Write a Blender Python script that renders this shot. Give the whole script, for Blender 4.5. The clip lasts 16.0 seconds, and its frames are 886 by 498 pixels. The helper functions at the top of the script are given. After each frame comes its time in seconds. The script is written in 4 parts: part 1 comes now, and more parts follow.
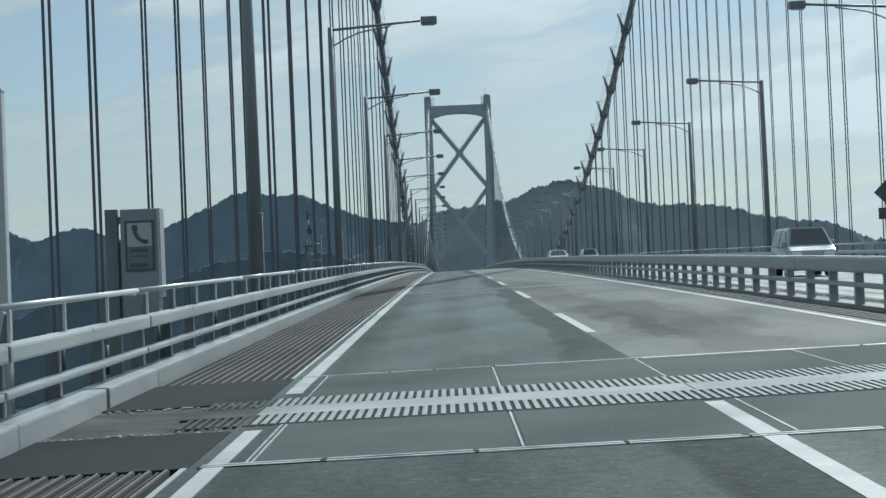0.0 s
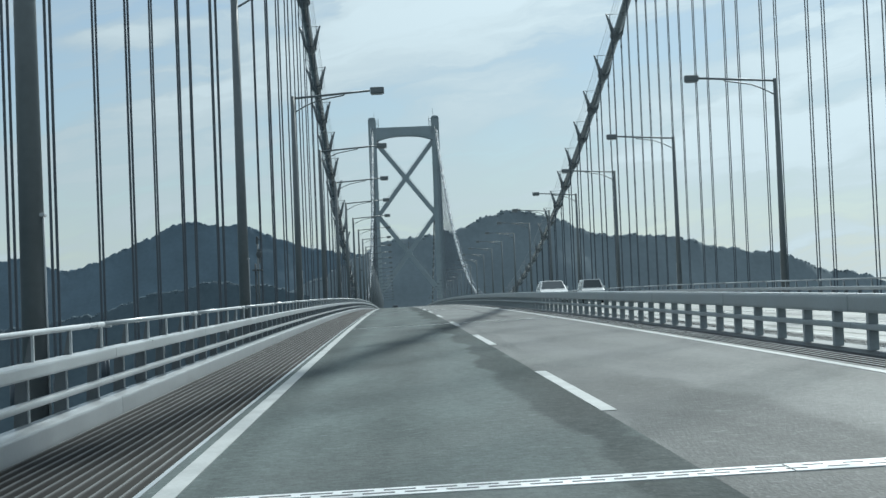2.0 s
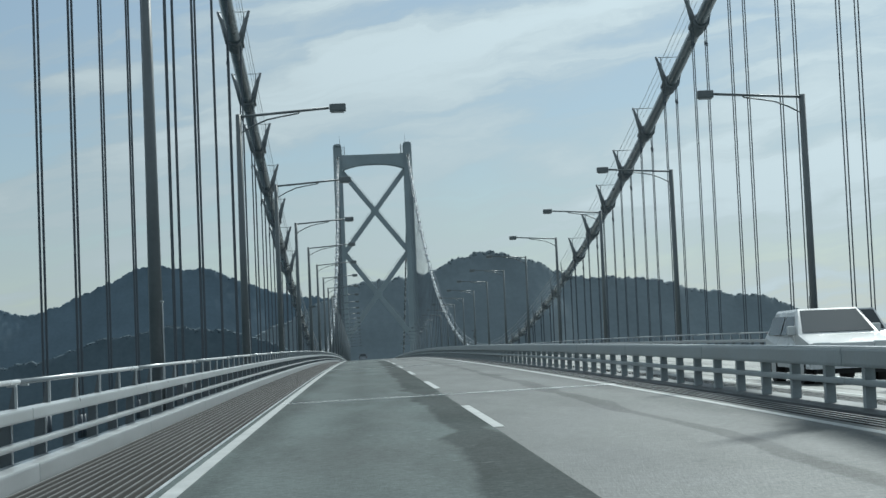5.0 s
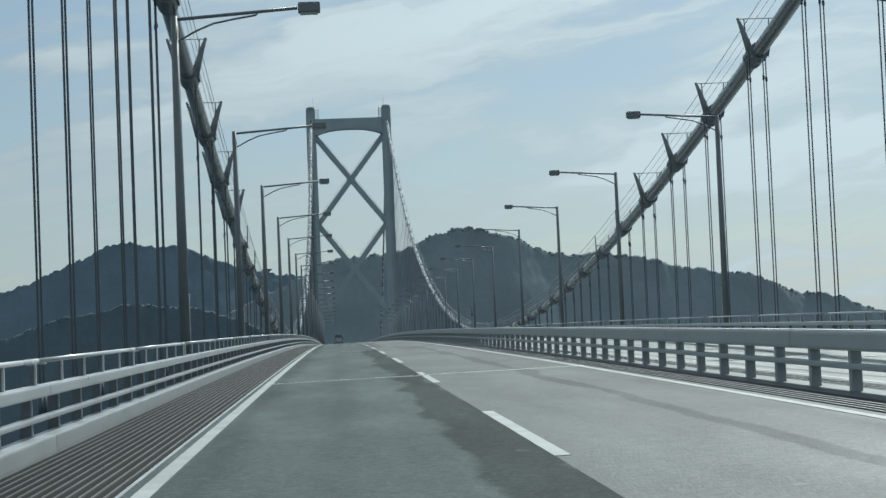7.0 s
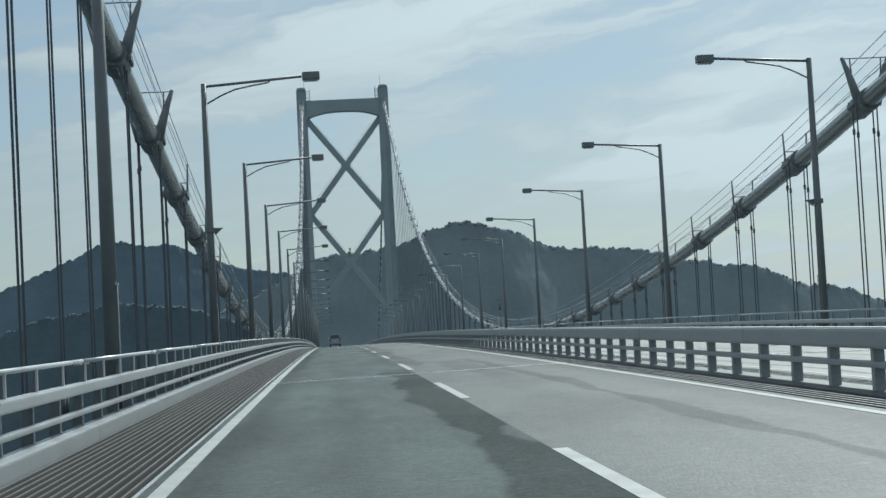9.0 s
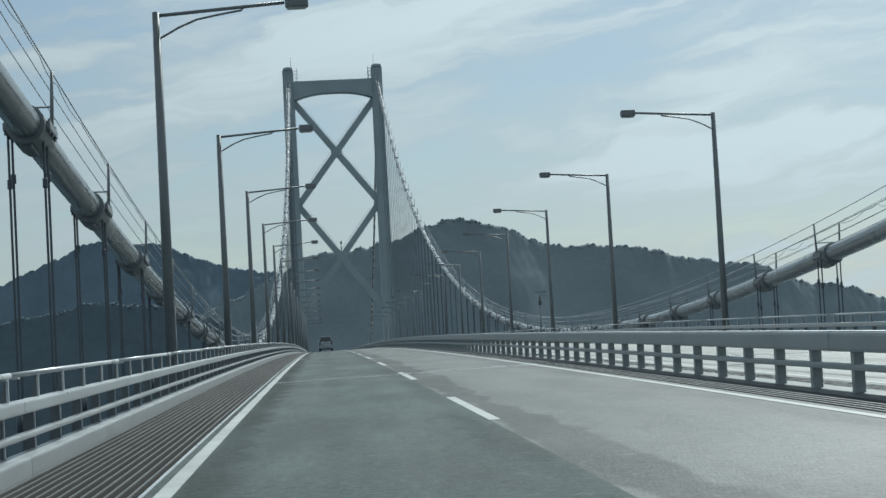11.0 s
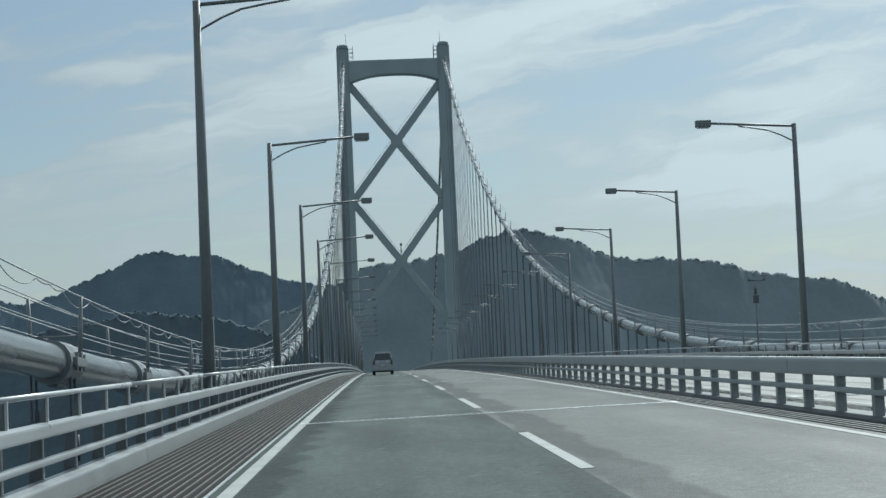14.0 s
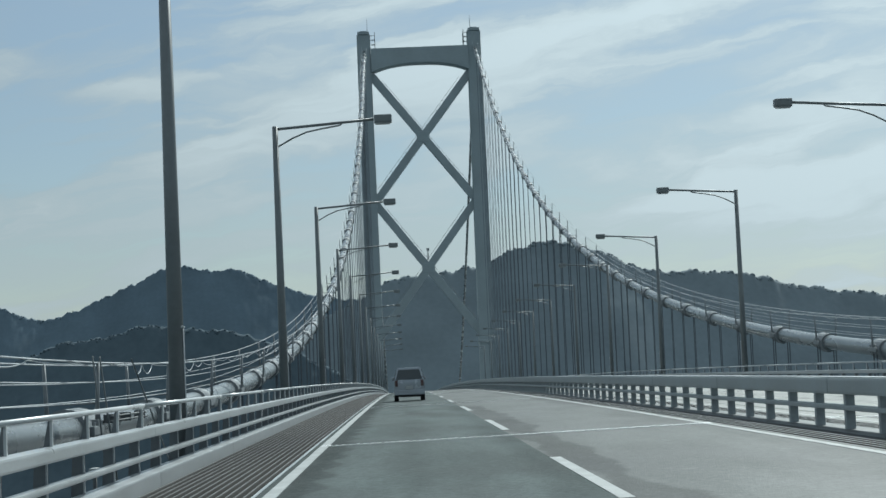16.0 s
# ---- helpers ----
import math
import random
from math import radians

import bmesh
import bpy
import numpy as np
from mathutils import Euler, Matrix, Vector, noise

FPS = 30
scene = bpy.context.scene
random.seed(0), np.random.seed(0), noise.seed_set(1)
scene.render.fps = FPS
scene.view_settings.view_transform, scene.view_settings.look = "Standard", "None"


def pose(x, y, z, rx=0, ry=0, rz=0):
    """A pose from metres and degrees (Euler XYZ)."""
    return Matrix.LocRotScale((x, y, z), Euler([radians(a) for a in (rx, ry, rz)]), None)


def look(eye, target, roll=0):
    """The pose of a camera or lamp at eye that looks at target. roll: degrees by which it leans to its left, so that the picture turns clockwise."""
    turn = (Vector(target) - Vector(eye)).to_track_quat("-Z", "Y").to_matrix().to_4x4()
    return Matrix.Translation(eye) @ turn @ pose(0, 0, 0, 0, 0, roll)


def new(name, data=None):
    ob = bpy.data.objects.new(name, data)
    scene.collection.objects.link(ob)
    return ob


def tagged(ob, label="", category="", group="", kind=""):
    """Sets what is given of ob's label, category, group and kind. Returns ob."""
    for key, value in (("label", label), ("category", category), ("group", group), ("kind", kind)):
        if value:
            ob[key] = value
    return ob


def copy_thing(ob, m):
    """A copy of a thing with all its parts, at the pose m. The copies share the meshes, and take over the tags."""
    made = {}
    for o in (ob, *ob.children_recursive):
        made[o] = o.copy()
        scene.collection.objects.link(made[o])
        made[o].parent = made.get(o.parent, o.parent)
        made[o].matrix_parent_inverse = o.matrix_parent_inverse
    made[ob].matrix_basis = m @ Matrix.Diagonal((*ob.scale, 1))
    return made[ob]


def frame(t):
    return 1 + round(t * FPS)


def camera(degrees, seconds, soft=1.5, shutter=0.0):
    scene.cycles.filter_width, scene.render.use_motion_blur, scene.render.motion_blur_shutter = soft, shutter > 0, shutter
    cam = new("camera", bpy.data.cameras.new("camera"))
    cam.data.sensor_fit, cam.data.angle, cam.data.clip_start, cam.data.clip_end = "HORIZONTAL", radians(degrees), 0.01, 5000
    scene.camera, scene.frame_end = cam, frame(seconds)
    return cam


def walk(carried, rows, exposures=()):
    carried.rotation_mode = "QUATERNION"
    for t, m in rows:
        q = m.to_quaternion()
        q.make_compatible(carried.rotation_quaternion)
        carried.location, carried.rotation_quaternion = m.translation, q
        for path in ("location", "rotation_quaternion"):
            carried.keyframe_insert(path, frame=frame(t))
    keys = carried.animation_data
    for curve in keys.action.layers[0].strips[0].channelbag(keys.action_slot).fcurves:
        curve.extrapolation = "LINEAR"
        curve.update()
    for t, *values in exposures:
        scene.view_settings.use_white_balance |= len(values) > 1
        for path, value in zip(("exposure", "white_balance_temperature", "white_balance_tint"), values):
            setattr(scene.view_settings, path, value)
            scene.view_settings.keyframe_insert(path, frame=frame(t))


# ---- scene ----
cam = camera(27.475, 16.0)
PATH = [
    (0.0, pose(-6.729, -14.719, 0.949, 91.322, 2.379, 0.214)),
    (0.5, pose(-6.706, -2.534, 1.221, 91.271, 2.369, -1.684)),
    (1.0, pose(-6.683, 9.626, 1.484, 91.340, 2.351, -1.724)),
    (1.5, pose(-6.678, 21.725, 1.737, 91.630, 2.332, -1.466)),
    (2.0, pose(-6.717, 33.688, 1.979, 92.242, 2.348, -1.516)),
    (2.5, pose(-6.660, 45.613, 2.212, 93.114, 2.465, -1.801)),
    (3.0, pose(-6.602, 57.572, 2.438, 93.989, 2.602, -2.156)),
    (5.5, pose(-6.517, 117.879, 3.454, 93.347, 2.361, -2.662)),
    (6.0, pose(-6.575, 129.926, 3.632, 93.039, 2.307, -2.888)),
    (6.5, pose(-6.621, 141.928, 3.802, 92.920, 2.366, -3.109)),
    (7.0, pose(-6.666, 153.855, 3.962, 92.910, 2.406, -3.318)),
    (7.5, pose(-6.681, 165.683, 4.113, 92.924, 2.544, -3.434)),
    (8.0, pose(-6.695, 177.427, 4.255, 92.917, 2.645, -3.491)),
    (8.5, pose(-6.741, 189.101, 4.388, 92.869, 2.829, -3.458)),
    (9.0, pose(-6.787, 200.617, 4.512, 92.811, 2.989, -3.474)),
    (11.5, pose(-6.894, 256.961, 5.011, 92.799, 3.059, -3.836)),
    (12.0, pose(-6.908, 267.830, 5.086, 92.985, 2.940, -3.545)),
    (12.5, pose(-6.897, 278.420, 5.154, 93.142, 2.716, -3.156)),
    (13.0, pose(-6.855, 289.117, 5.215, 93.242, 2.560, -2.743)),
    (13.5, pose(-6.813, 299.803, 5.270, 93.294, 2.441, -2.346)),
    (14.0, pose(-6.765, 310.369, 5.318, 93.361, 2.408, -2.028)),
    (14.5, pose(-6.718, 320.791, 5.359, 93.462, 2.355, -1.825)),
    (15.0, pose(-6.725, 331.057, 5.393, 93.599, 2.335, -1.655)),
    (15.5, pose(-6.732, 341.235, 5.421, 93.726, 2.390, -1.427)),
    (16.0, pose(-6.739, 351.379, 5.443, 93.888, 2.478, -1.234)),
]
walk(cam, PATH, exposures=[(0.0, 0.02, 5780, -1), (1.5, 0.13, 5780, -1), (2.5, 0.02, 5780, -1), (3.0, -0.08, 5850, -1), (6.0, -0.1, 5850, -1), (16.0, -0.12, 5850, -1)])

# ---- sun and sky ----
SUN = Vector((0.475, 0.967, 1.0)).normalized()
sun = new("sun", bpy.data.lights.new("sun", "SUN"))
sun.data.energy, sun.data.angle, sun.data.color = 4.2, radians(0.8), (1.0, 0.95, 0.88)
sun.matrix_world = look(SUN * 900, (0, 0, 0))

world = bpy.data.worlds.new("sky")
scene.world = world
world.use_nodes = True
wn, wl = world.node_tree.nodes, world.node_tree.links
bg = wn["Background"]
sky = wn.new("ShaderNodeTexSky")
sky.sky_type, sky.sun_disc = "NISHITA", False
sky.sun_elevation, sky.sun_rotation = radians(42.9), radians(26.2)
sky.air_density, sky.dust_density, sky.ozone_density = 1.0, 0.6, 2.0


def wmath(op, a, b=0.0, clamp=False):
    q = wn.new("ShaderNodeMath")
    q.operation, q.use_clamp = op, clamp
    for i, v in enumerate((a, b)):
        if isinstance(v, (int, float)):
            q.inputs[i].default_value = v
        else:
            wl.new(v, q.inputs[i])
    return q.outputs[0]


def wrange(v, lo, hi, a, b, smooth=True):
    q = wn.new("ShaderNodeMapRange")
    q.interpolation_type = "SMOOTHSTEP" if smooth else "LINEAR"
    for i, k in enumerate((lo, hi, a, b)):
        q.inputs[i + 1].default_value = k
    wl.new(v, q.inputs[0])
    return q.outputs[0]


def wnoise(vec, turn, size, detail, distortion=0.0):
    """Noise in degrees of sky: size is the width and height of its swells, turn their tilt."""
    mp = wn.new("ShaderNodeMapping")
    mp.vector_type = "TEXTURE"
    mp.inputs["Rotation"].default_value = (0, 0, radians(turn))
    mp.inputs["Scale"].default_value = (*size, 1)
    wl.new(vec, mp.inputs[0])
    nz = wn.new("ShaderNodeTexNoise")
    nz.inputs["Scale"].default_value, nz.inputs["Detail"].default_value = 1.0, detail
    nz.inputs["Roughness"].default_value, nz.inputs["Distortion"].default_value = 0.55, distortion
    wl.new(mp.outputs[0], nz.inputs["Vector"])
    return nz


# azimuth from the bridge's axis and elevation, in degrees
tc = wn.new("ShaderNodeTexCoord")
sep = wn.new("ShaderNodeSeparateXYZ")
wl.new(tc.outputs["Generated"], sep.inputs[0])
azel = wn.new("ShaderNodeCombineXYZ")
wl.new(wmath("MULTIPLY", wmath("ARCTAN2", sep.outputs[0], sep.outputs[1]), 57.3), azel.inputs[0])
wl.new(wmath("MULTIPLY", wmath("ARCSINE", sep.outputs[2]), 57.3), azel.inputs[1])
# ragged edges: bend the coordinates a little
bend = wnoise(azel.outputs[0], 8, (3.2, 1.2), 5)
soft = wn.new("ShaderNodeVectorMath")
soft.operation = "MULTIPLY_ADD"
wl.new(bend.outputs["Color"], soft.inputs[0])
soft.inputs[1].default_value = (4.0, 1.5, 0)
wl.new(azel.outputs[0], soft.inputs[2])
sky_at = wn.new("ShaderNodeVectorMath")
sky_at.operation = "SUBTRACT"
wl.new(soft.outputs[0], sky_at.inputs[0])
sky_at.inputs[1].default_value = (2.0, 0.75, 0)

# thin layered cloud in long streaks that rise to the right, with veils and clearings
cover = wmath("ADD", wmath("MULTIPLY", wnoise(sky_at.outputs[0], 8, (8.0, 1.2), 7, 0.9).outputs[0], 0.68),
              wmath("MULTIPLY", wnoise(sky_at.outputs[0], 4, (20.0, 5.0), 3).outputs[0], 0.36))
CLOUDS = [  # azimuth, elevation, half length, half depth, tilt, thickness
    (2.0, 9.5, 9.0, 1.5, 8, 0.16), (9.0, 11.0, 7.5, 0.75, 9, 0.18), (6.8, 8.1, 5.5, 1.1, 4, -0.15),
    (11.5, 8.2, 3.4, 0.7, 0, -0.08), (10.3, 4.9, 5.0, 0.9, 2, 0.17), (15.8, 5.7, 3.8, 0.9, 0, 0.13),
    (14.0, 7.3, 7.0, 6.0, 2, 0.1), (-9.5, 11.5, 5.5, 2.2, 0, -0.2), (-11.5, 7.6, 4.0, 2.4, 0, -0.16),
    (-5.5, 7.2, 5.0, 0.5, 6, 0.14), (-7.0, 9.3, 4.5, 0.42, 8, 0.13), (3.6, 5.6, 3.2, 0.9, 0, -0.1), (5.0, 13.2, 12.0, 1.6, 5, 0.15)]
for az, el, long, deep, tilt, thick in CLOUDS:
    mp = wn.new("ShaderNodeMapping")
    mp.vector_type = "TEXTURE"
    mp.inputs["Location"].default_value = (az, el, 0)
    mp.inputs["Rotation"].default_value = (0, 0, radians(tilt))
    mp.inputs["Scale"].default_value = (long, deep, 1)
    wl.new(sky_at.outputs[0], mp.inputs[0])
    far = wn.new("ShaderNodeVectorMath")
    far.operation = "LENGTH"
    wl.new(mp.outputs[0], far.inputs[0])
    cover = wmath("ADD", cover, wrange(far.outputs["Value"], 0.0, 1.25, thick, 0.0))
# cloud glows towards the sun
dot = wn.new("ShaderNodeVectorMath")
dot.operation = "DOT_PRODUCT"
dot.inputs[1].default_value = SUN
wl.new(tc.outputs["Generated"], dot.inputs[0])
glow = wrange(dot.outputs["Value"], 0.62, 0.9, 0.59, 0.865)
bulk = wrange(cover, 0.36, 0.76, 0.8, 1.1)
cloud = wn.new("ShaderNodeVectorMath")
cloud.operation = "SCALE"
cloud.inputs[0].default_value = (10.4, 11.1, 11.4)
wl.new(wmath("MULTIPLY", glow, bulk), cloud.inputs["Scale"])
haze = wrange(sep.outputs[2], 0.0, 0.1, 0.5, 0.0)
cmix = wn.new("ShaderNodeMixRGB")
wl.new(wmath("MAXIMUM", wrange(cover, 0.34, 0.66, 0.4, 0.98), haze), cmix.inputs[0])
wl.new(sky.outputs[0], cmix.inputs[1])
wl.new(cloud.outputs[0], cmix.inputs[2])
wl.new(cmix.outputs[0], bg.inputs[0])
bg.inputs[1].default_value = 0.082


# ---- materials ----
def material(name, color, rough=0.6, metal=0.0, var=0.25, scale=1.0, fine=12.0, bump=0.0, spec=0.5, stretch=(1, 1, 1), island=0.0):
    """Base colour with coarse stains and fine grain, in metres."""
    m = bpy.data.materials.new(name)
    m.use_nodes = True
    n, l = m.node_tree.nodes, m.node_tree.links
    b = n["Principled BSDF"]
    b.inputs["Metallic"].default_value = metal
    b.inputs["Specular IOR Level"].default_value = spec
    geo = n.new("ShaderNodeTexCoord")
    mp = n.new("ShaderNodeMapping")
    mp.inputs["Scale"].default_value = stretch
    l.new(geo.outputs["Object"], mp.inputs[0])
    a = n.new("ShaderNodeTexNoise")
    a.inputs["Scale"].default_value, a.inputs["Detail"].default_value = scale, 5.0
    f = n.new("ShaderNodeTexNoise")
    f.inputs["Scale"].default_value, f.inputs["Detail"].default_value = fine, 3.0
    for t in (a, f):
        l.new(mp.outputs[0], t.inputs["Vector"])
    mix = n.new("ShaderNodeMath")
    mix.operation = "MULTIPLY_ADD"
    l.new(f.outputs[0], mix.inputs[0])
    mix.inputs[1].default_value = 0.4
    l.new(a.outputs[0], mix.inputs[2])
    r = n.new("ShaderNodeMapRange")
    r.inputs[1].default_value, r.inputs[2].default_value = 0.45, 0.95
    r.inputs[3].default_value, r.inputs[4].default_value = 1 - var, 1 + var
    l.new(mix.outputs[0], r.inputs[0])
    c = n.new("ShaderNodeVectorMath")
    c.operation = "SCALE"
    c.inputs[0].default_value = color
    l.new(r.outputs[0], c.inputs["Scale"])
    l.new(c.outputs[0], b.inputs["Base Color"])
    if island:
        gi = n.new("ShaderNodeNewGeometry")
        ri = n.new("ShaderNodeMapRange")
        ri.inputs[3].default_value, ri.inputs[4].default_value = 1 - island, 1 + island
        l.new(gi.outputs["Random Per Island"], ri.inputs[0])
        ci = n.new("ShaderNodeVectorMath")
        ci.operation = "SCALE"
        l.new(c.outputs[0], ci.inputs[0])
        l.new(ri.outputs[0], ci.inputs["Scale"])
        l.new(ci.outputs[0], b.inputs["Base Color"])
    rr = n.new("ShaderNodeMapRange")
    rr.inputs[1].default_value, rr.inputs[2].default_value = 0.3, 0.7
    rr.inputs[3].default_value, rr.inputs[4].default_value = max(0.02, rough - 0.08), min(1, rough + 0.08)
    l.new(a.outputs[0], rr.inputs[0])
    l.new(rr.outputs[0], b.inputs["Roughness"])
    if bump:
        bp = n.new("ShaderNodeBump")
        bp.inputs["Strength"].default_value, bp.inputs["Distance"].default_value = bump, 0.02
        l.new(f.outputs[0], bp.inputs["Height"])
        l.new(bp.outputs[0], b.inputs["Normal"])
    return m


def glass_mat(name, color=(0.02, 0.025, 0.03), rough=0.05):
    m = bpy.data.materials.new(name)
    m.use_nodes = True
    b = m.node_tree.nodes["Principled BSDF"]
    b.inputs["Base Color"].default_value = (*color, 1)
    b.inputs["Roughness"].default_value = rough
    b.inputs["Specular IOR Level"].default_value = 0.6
    return m



def asphalt(name, color, bands, ticks=False, rough=0.8, spec=0.12, grit=0.12):
    """Asphalt in world metres: broad blotches, fine grit, and worn dark bands (x, half width, y from, y to, depth, size);
    a negative size marks a soft band, such as a wheel track."""
    m = material(name, color, rough, var=0.3, scale=0.7, fine=45, bump=0.06 + grit, stretch=(1, 0.22, 1), spec=spec)
    n, l = m.node_tree.nodes, m.node_tree.links
    b = n["Principled BSDF"]
    col = b.inputs["Base Color"].links[0].from_socket
    co = n.new("ShaderNodeTexCoord")
    sp = n.new("ShaderNodeSeparateXYZ")
    l.new(co.outputs["Object"], sp.inputs[0])

    def mth(op, a, c, d=None):
        q = n.new("ShaderNodeMath")
        q.operation, q.use_clamp = op, False
        for i, v in enumerate((a, c, d)):
            if v is None:
                continue
            if isinstance(v, (int, float)):
                q.inputs[i].default_value = v
            else:
                l.new(v, q.inputs[i])
        return q.outputs[0]

    def step(v, lo, hi):
        q = n.new("ShaderNodeMapRange")
        q.interpolation_type = "SMOOTHSTEP"
        q.inputs[1].default_value, q.inputs[2].default_value = lo, hi
        l.new(v, q.inputs[0])
        return q.outputs[0]

    mm = n.new("ShaderNodeMapping")
    mm.inputs["Scale"].default_value = (0.9, 0.16, 1)
    l.new(co.outputs["Object"], mm.inputs[0])
    mn = n.new("ShaderNodeTexNoise")
    mn.inputs["Scale"].default_value, mn.inputs["Detail"].default_value, mn.inputs["Roughness"].default_value = 0.8, 6.0, 0.62
    l.new(mm.outputs[0], mn.inputs["Vector"])
    keep = mth("MULTIPLY_ADD", step(mn.outputs[0], 0.36, 0.6), 0.22, 0.86)
    wm = n.new("ShaderNodeMapping")
    wm.inputs["Scale"].default_value = (0.0, 0.13, 0.0)
    l.new(co.outputs["Object"], wm.inputs[0])
    wn_ = n.new("ShaderNodeTexNoise")
    wn_.inputs["Scale"].default_value, wn_.inputs["Detail"].default_value = 1.0, 4.0
    l.new(wm.outputs[0], wn_.inputs["Vector"])
    wander = mth("MULTIPLY", mth("SUBTRACT", wn_.outputs[0], 0.5), 0.7)
    for x, half, y0, y1, depth, size in bands:
        nz = n.new("ShaderNodeTexNoise")
        mp = n.new("ShaderNodeMapping")
        mp.inputs["Scale"].default_value = (1, 0.3, 1)
        mp.inputs["Location"].default_value = (x * 3.1, y0 * 0.7, 0)
        l.new(co.outputs["Object"], mp.inputs[0])
        l.new(mp.outputs[0], nz.inputs["Vector"])
        nz.inputs["Scale"].default_value, nz.inputs["Detail"].default_value = abs(size), 6.0
        off = mth("ABSOLUTE", mth("SUBTRACT", mth("ADD", sp.outputs[0], wander) if 0 < size < 0.6 else sp.outputs[0], x), 0)
        inside = mth("SUBTRACT", 1.0, mth("DIVIDE", off, half))
        v = mth("ADD", mth("MULTIPLY", inside, 0.9), mth("MULTIPLY", mth("SUBTRACT", nz.outputs[0], 0.5), 2.4))
        k = step(v, -0.35, 0.9) if size < 0 else step(v, 0.02, 0.34)
        if y1 > y0:
            k = mth("MULTIPLY", k, mth("MULTIPLY", step(sp.outputs[1], y0, y0 + 8), mth("SUBTRACT", 1.0, step(sp.outputs[1], y1 - 8, y1))))
        f = mth("SUBTRACT", 1.0, mth("MULTIPLY", k, depth))
        keep = mth("MULTIPLY", keep, f)
    if ticks:
        wv = mth("SINE", mth("MULTIPLY", sp.outputs[1], 2.4), 0)
        nz = n.new("ShaderNodeTexNoise")
        nz.inputs["Scale"].default_value = 0.8
        l.new(co.outputs["Object"], nz.inputs["Vector"])
        edge = mth("ADD", mth("MULTIPLY", wv, 0.13), mth("MULTIPLY", nz.outputs[0], 0.35))
        far = mth("SUBTRACT", sp.outputs[0], -8.0)
        k = step(mth("SUBTRACT", mth("ADD", edge, 0.12), far), 0.0, 0.12)
        k = mth("MULTIPLY", k, step(sp.outputs[1], 255, 280))
        keep = mth("MULTIPLY", keep, mth("SUBTRACT", 1.0, mth("MULTIPLY", k, 0.26)))
    # coarse stone and pale flecks
    gr = n.new("ShaderNodeTexNoise")
    gr.inputs["Scale"].default_value, gr.inputs["Detail"].default_value, gr.inputs["Roughness"].default_value = 9.0, 5.0, 0.75
    l.new(co.outputs["Object"], gr.inputs["Vector"])
    keep = mth("MULTIPLY", keep, mth("MULTIPLY_ADD", step(gr.outputs[0], 0.3, 0.7), 0.34, 0.83))
    fl = n.new("ShaderNodeTexNoise")
    fl.inputs["Scale"].default_value, fl.inputs["Detail"].default_value = 3.5, 6.0
    l.new(co.outputs["Object"], fl.inputs["Vector"])
    keep = mth("MULTIPLY_ADD", step(fl.outputs[0], 0.66, 0.74), 0.35, keep)
    ag = n.new("ShaderNodeTexVoronoi")
    ag.inputs["Scale"].default_value = 34.0
    l.new(co.outputs["Object"], ag.inputs["Vector"])
    sg = n.new("ShaderNodeSeparateXYZ")
    l.new(ag.outputs["Color"], sg.inputs[0])
    keep = mth("MULTIPLY", keep, mth("MULTIPLY_ADD", sg.outputs[0], 2 * grit, 1 - grit))
    keep = mth("MULTIPLY_ADD", step(sg.outputs[1], 0.94, 0.97), 2.5 * grit, keep)
    sc = n.new("ShaderNodeVectorMath")
    sc.operation = "SCALE"
    l.new(col, sc.inputs[0])
    l.new(keep, sc.inputs["Scale"])
    l.new(sc.outputs[0], b.inputs["Base Color"])
    l.new(mth("MULTIPLY", keep, spec), b.inputs["Specular IOR Level"])
    return m


ASPHALT = asphalt("asphalt", (0.086, 0.104, 0.103), [(-5.12, 0.5, 100, 253, 0.46, 0.7), (-5.0, 0.3, 250, 420, 0.16, -0.6), (-5.05, 0.4, -60, 104, 0.36, 0.7), (-8.0, 0.34, 0, 0, 0.28, -0.5), (-6.65, 0.35, 0, 0, 0.12, -0.3), (-6.6, 4.0, -70, 5, 0.2, -0.25)], ticks=True, grit=0.08)
ASPHALT_PALE = asphalt("asphalt_pale", (0.0575, 0.066, 0.063), [(-4.42, 0.4, 248, 420, 0.42, 0.9), (-4.1, 0.75, 12, 62, 0.34, 0.6), (-2.62, 0.2, 96, 262, 0.4, 0.55), (-3.3, 0.55, 232, 262, 0.24, 0.6), (-3.3, 1.0, 1, 30, 0.42, 0.8), (-4.5, 0.2, 62, 96, 0.22, 0.7), (-1.5, 0.35, 0, 0, 0.2, -0.4), (-2.6, 3.0, 22, 110, 0.26, -0.25), (-2.4, 2.4, -12, 26, 0.4, -0.3), (-3.9, 0.5, 6, 22, 0.4, 0.9)], rough=0.6, spec=0.36, grit=0.12)
ASPHALT_FAR = asphalt("asphalt_oncoming", (0.21, 0.218, 0.206), [(5.3, 0.09, 0, 0, 0.5, 0.25), (4.92, 0.1, 0, 0, 0.45, 0.25), (1.8, 0.13, 0, 0, 0.5, 0.25), (2.9, 0.3, 0, 0, 0.2, -0.3)], rough=0.64, spec=0.4)
ASPHALT_DARK = material("asphalt_patch", (0.07, 0.083, 0.083), 0.8, spec=0.12, var=0.5, scale=0.55, fine=45, bump=0.3)
APPROACH = asphalt("asphalt_approach", (0.076, 0.09, 0.09), [(-4.2, 0.5, -70, 5, 0.3, -0.5), (-1.9, 0.8, -70, 5, 0.3, -0.4)], rough=0.7, spec=0.16, grit=0.08)
SEAM_STEEL = material("worn_seam_steel", (0.36, 0.38, 0.38), 0.45, metal=0.2, var=0.5, scale=3.0, fine=14, bump=0.05)
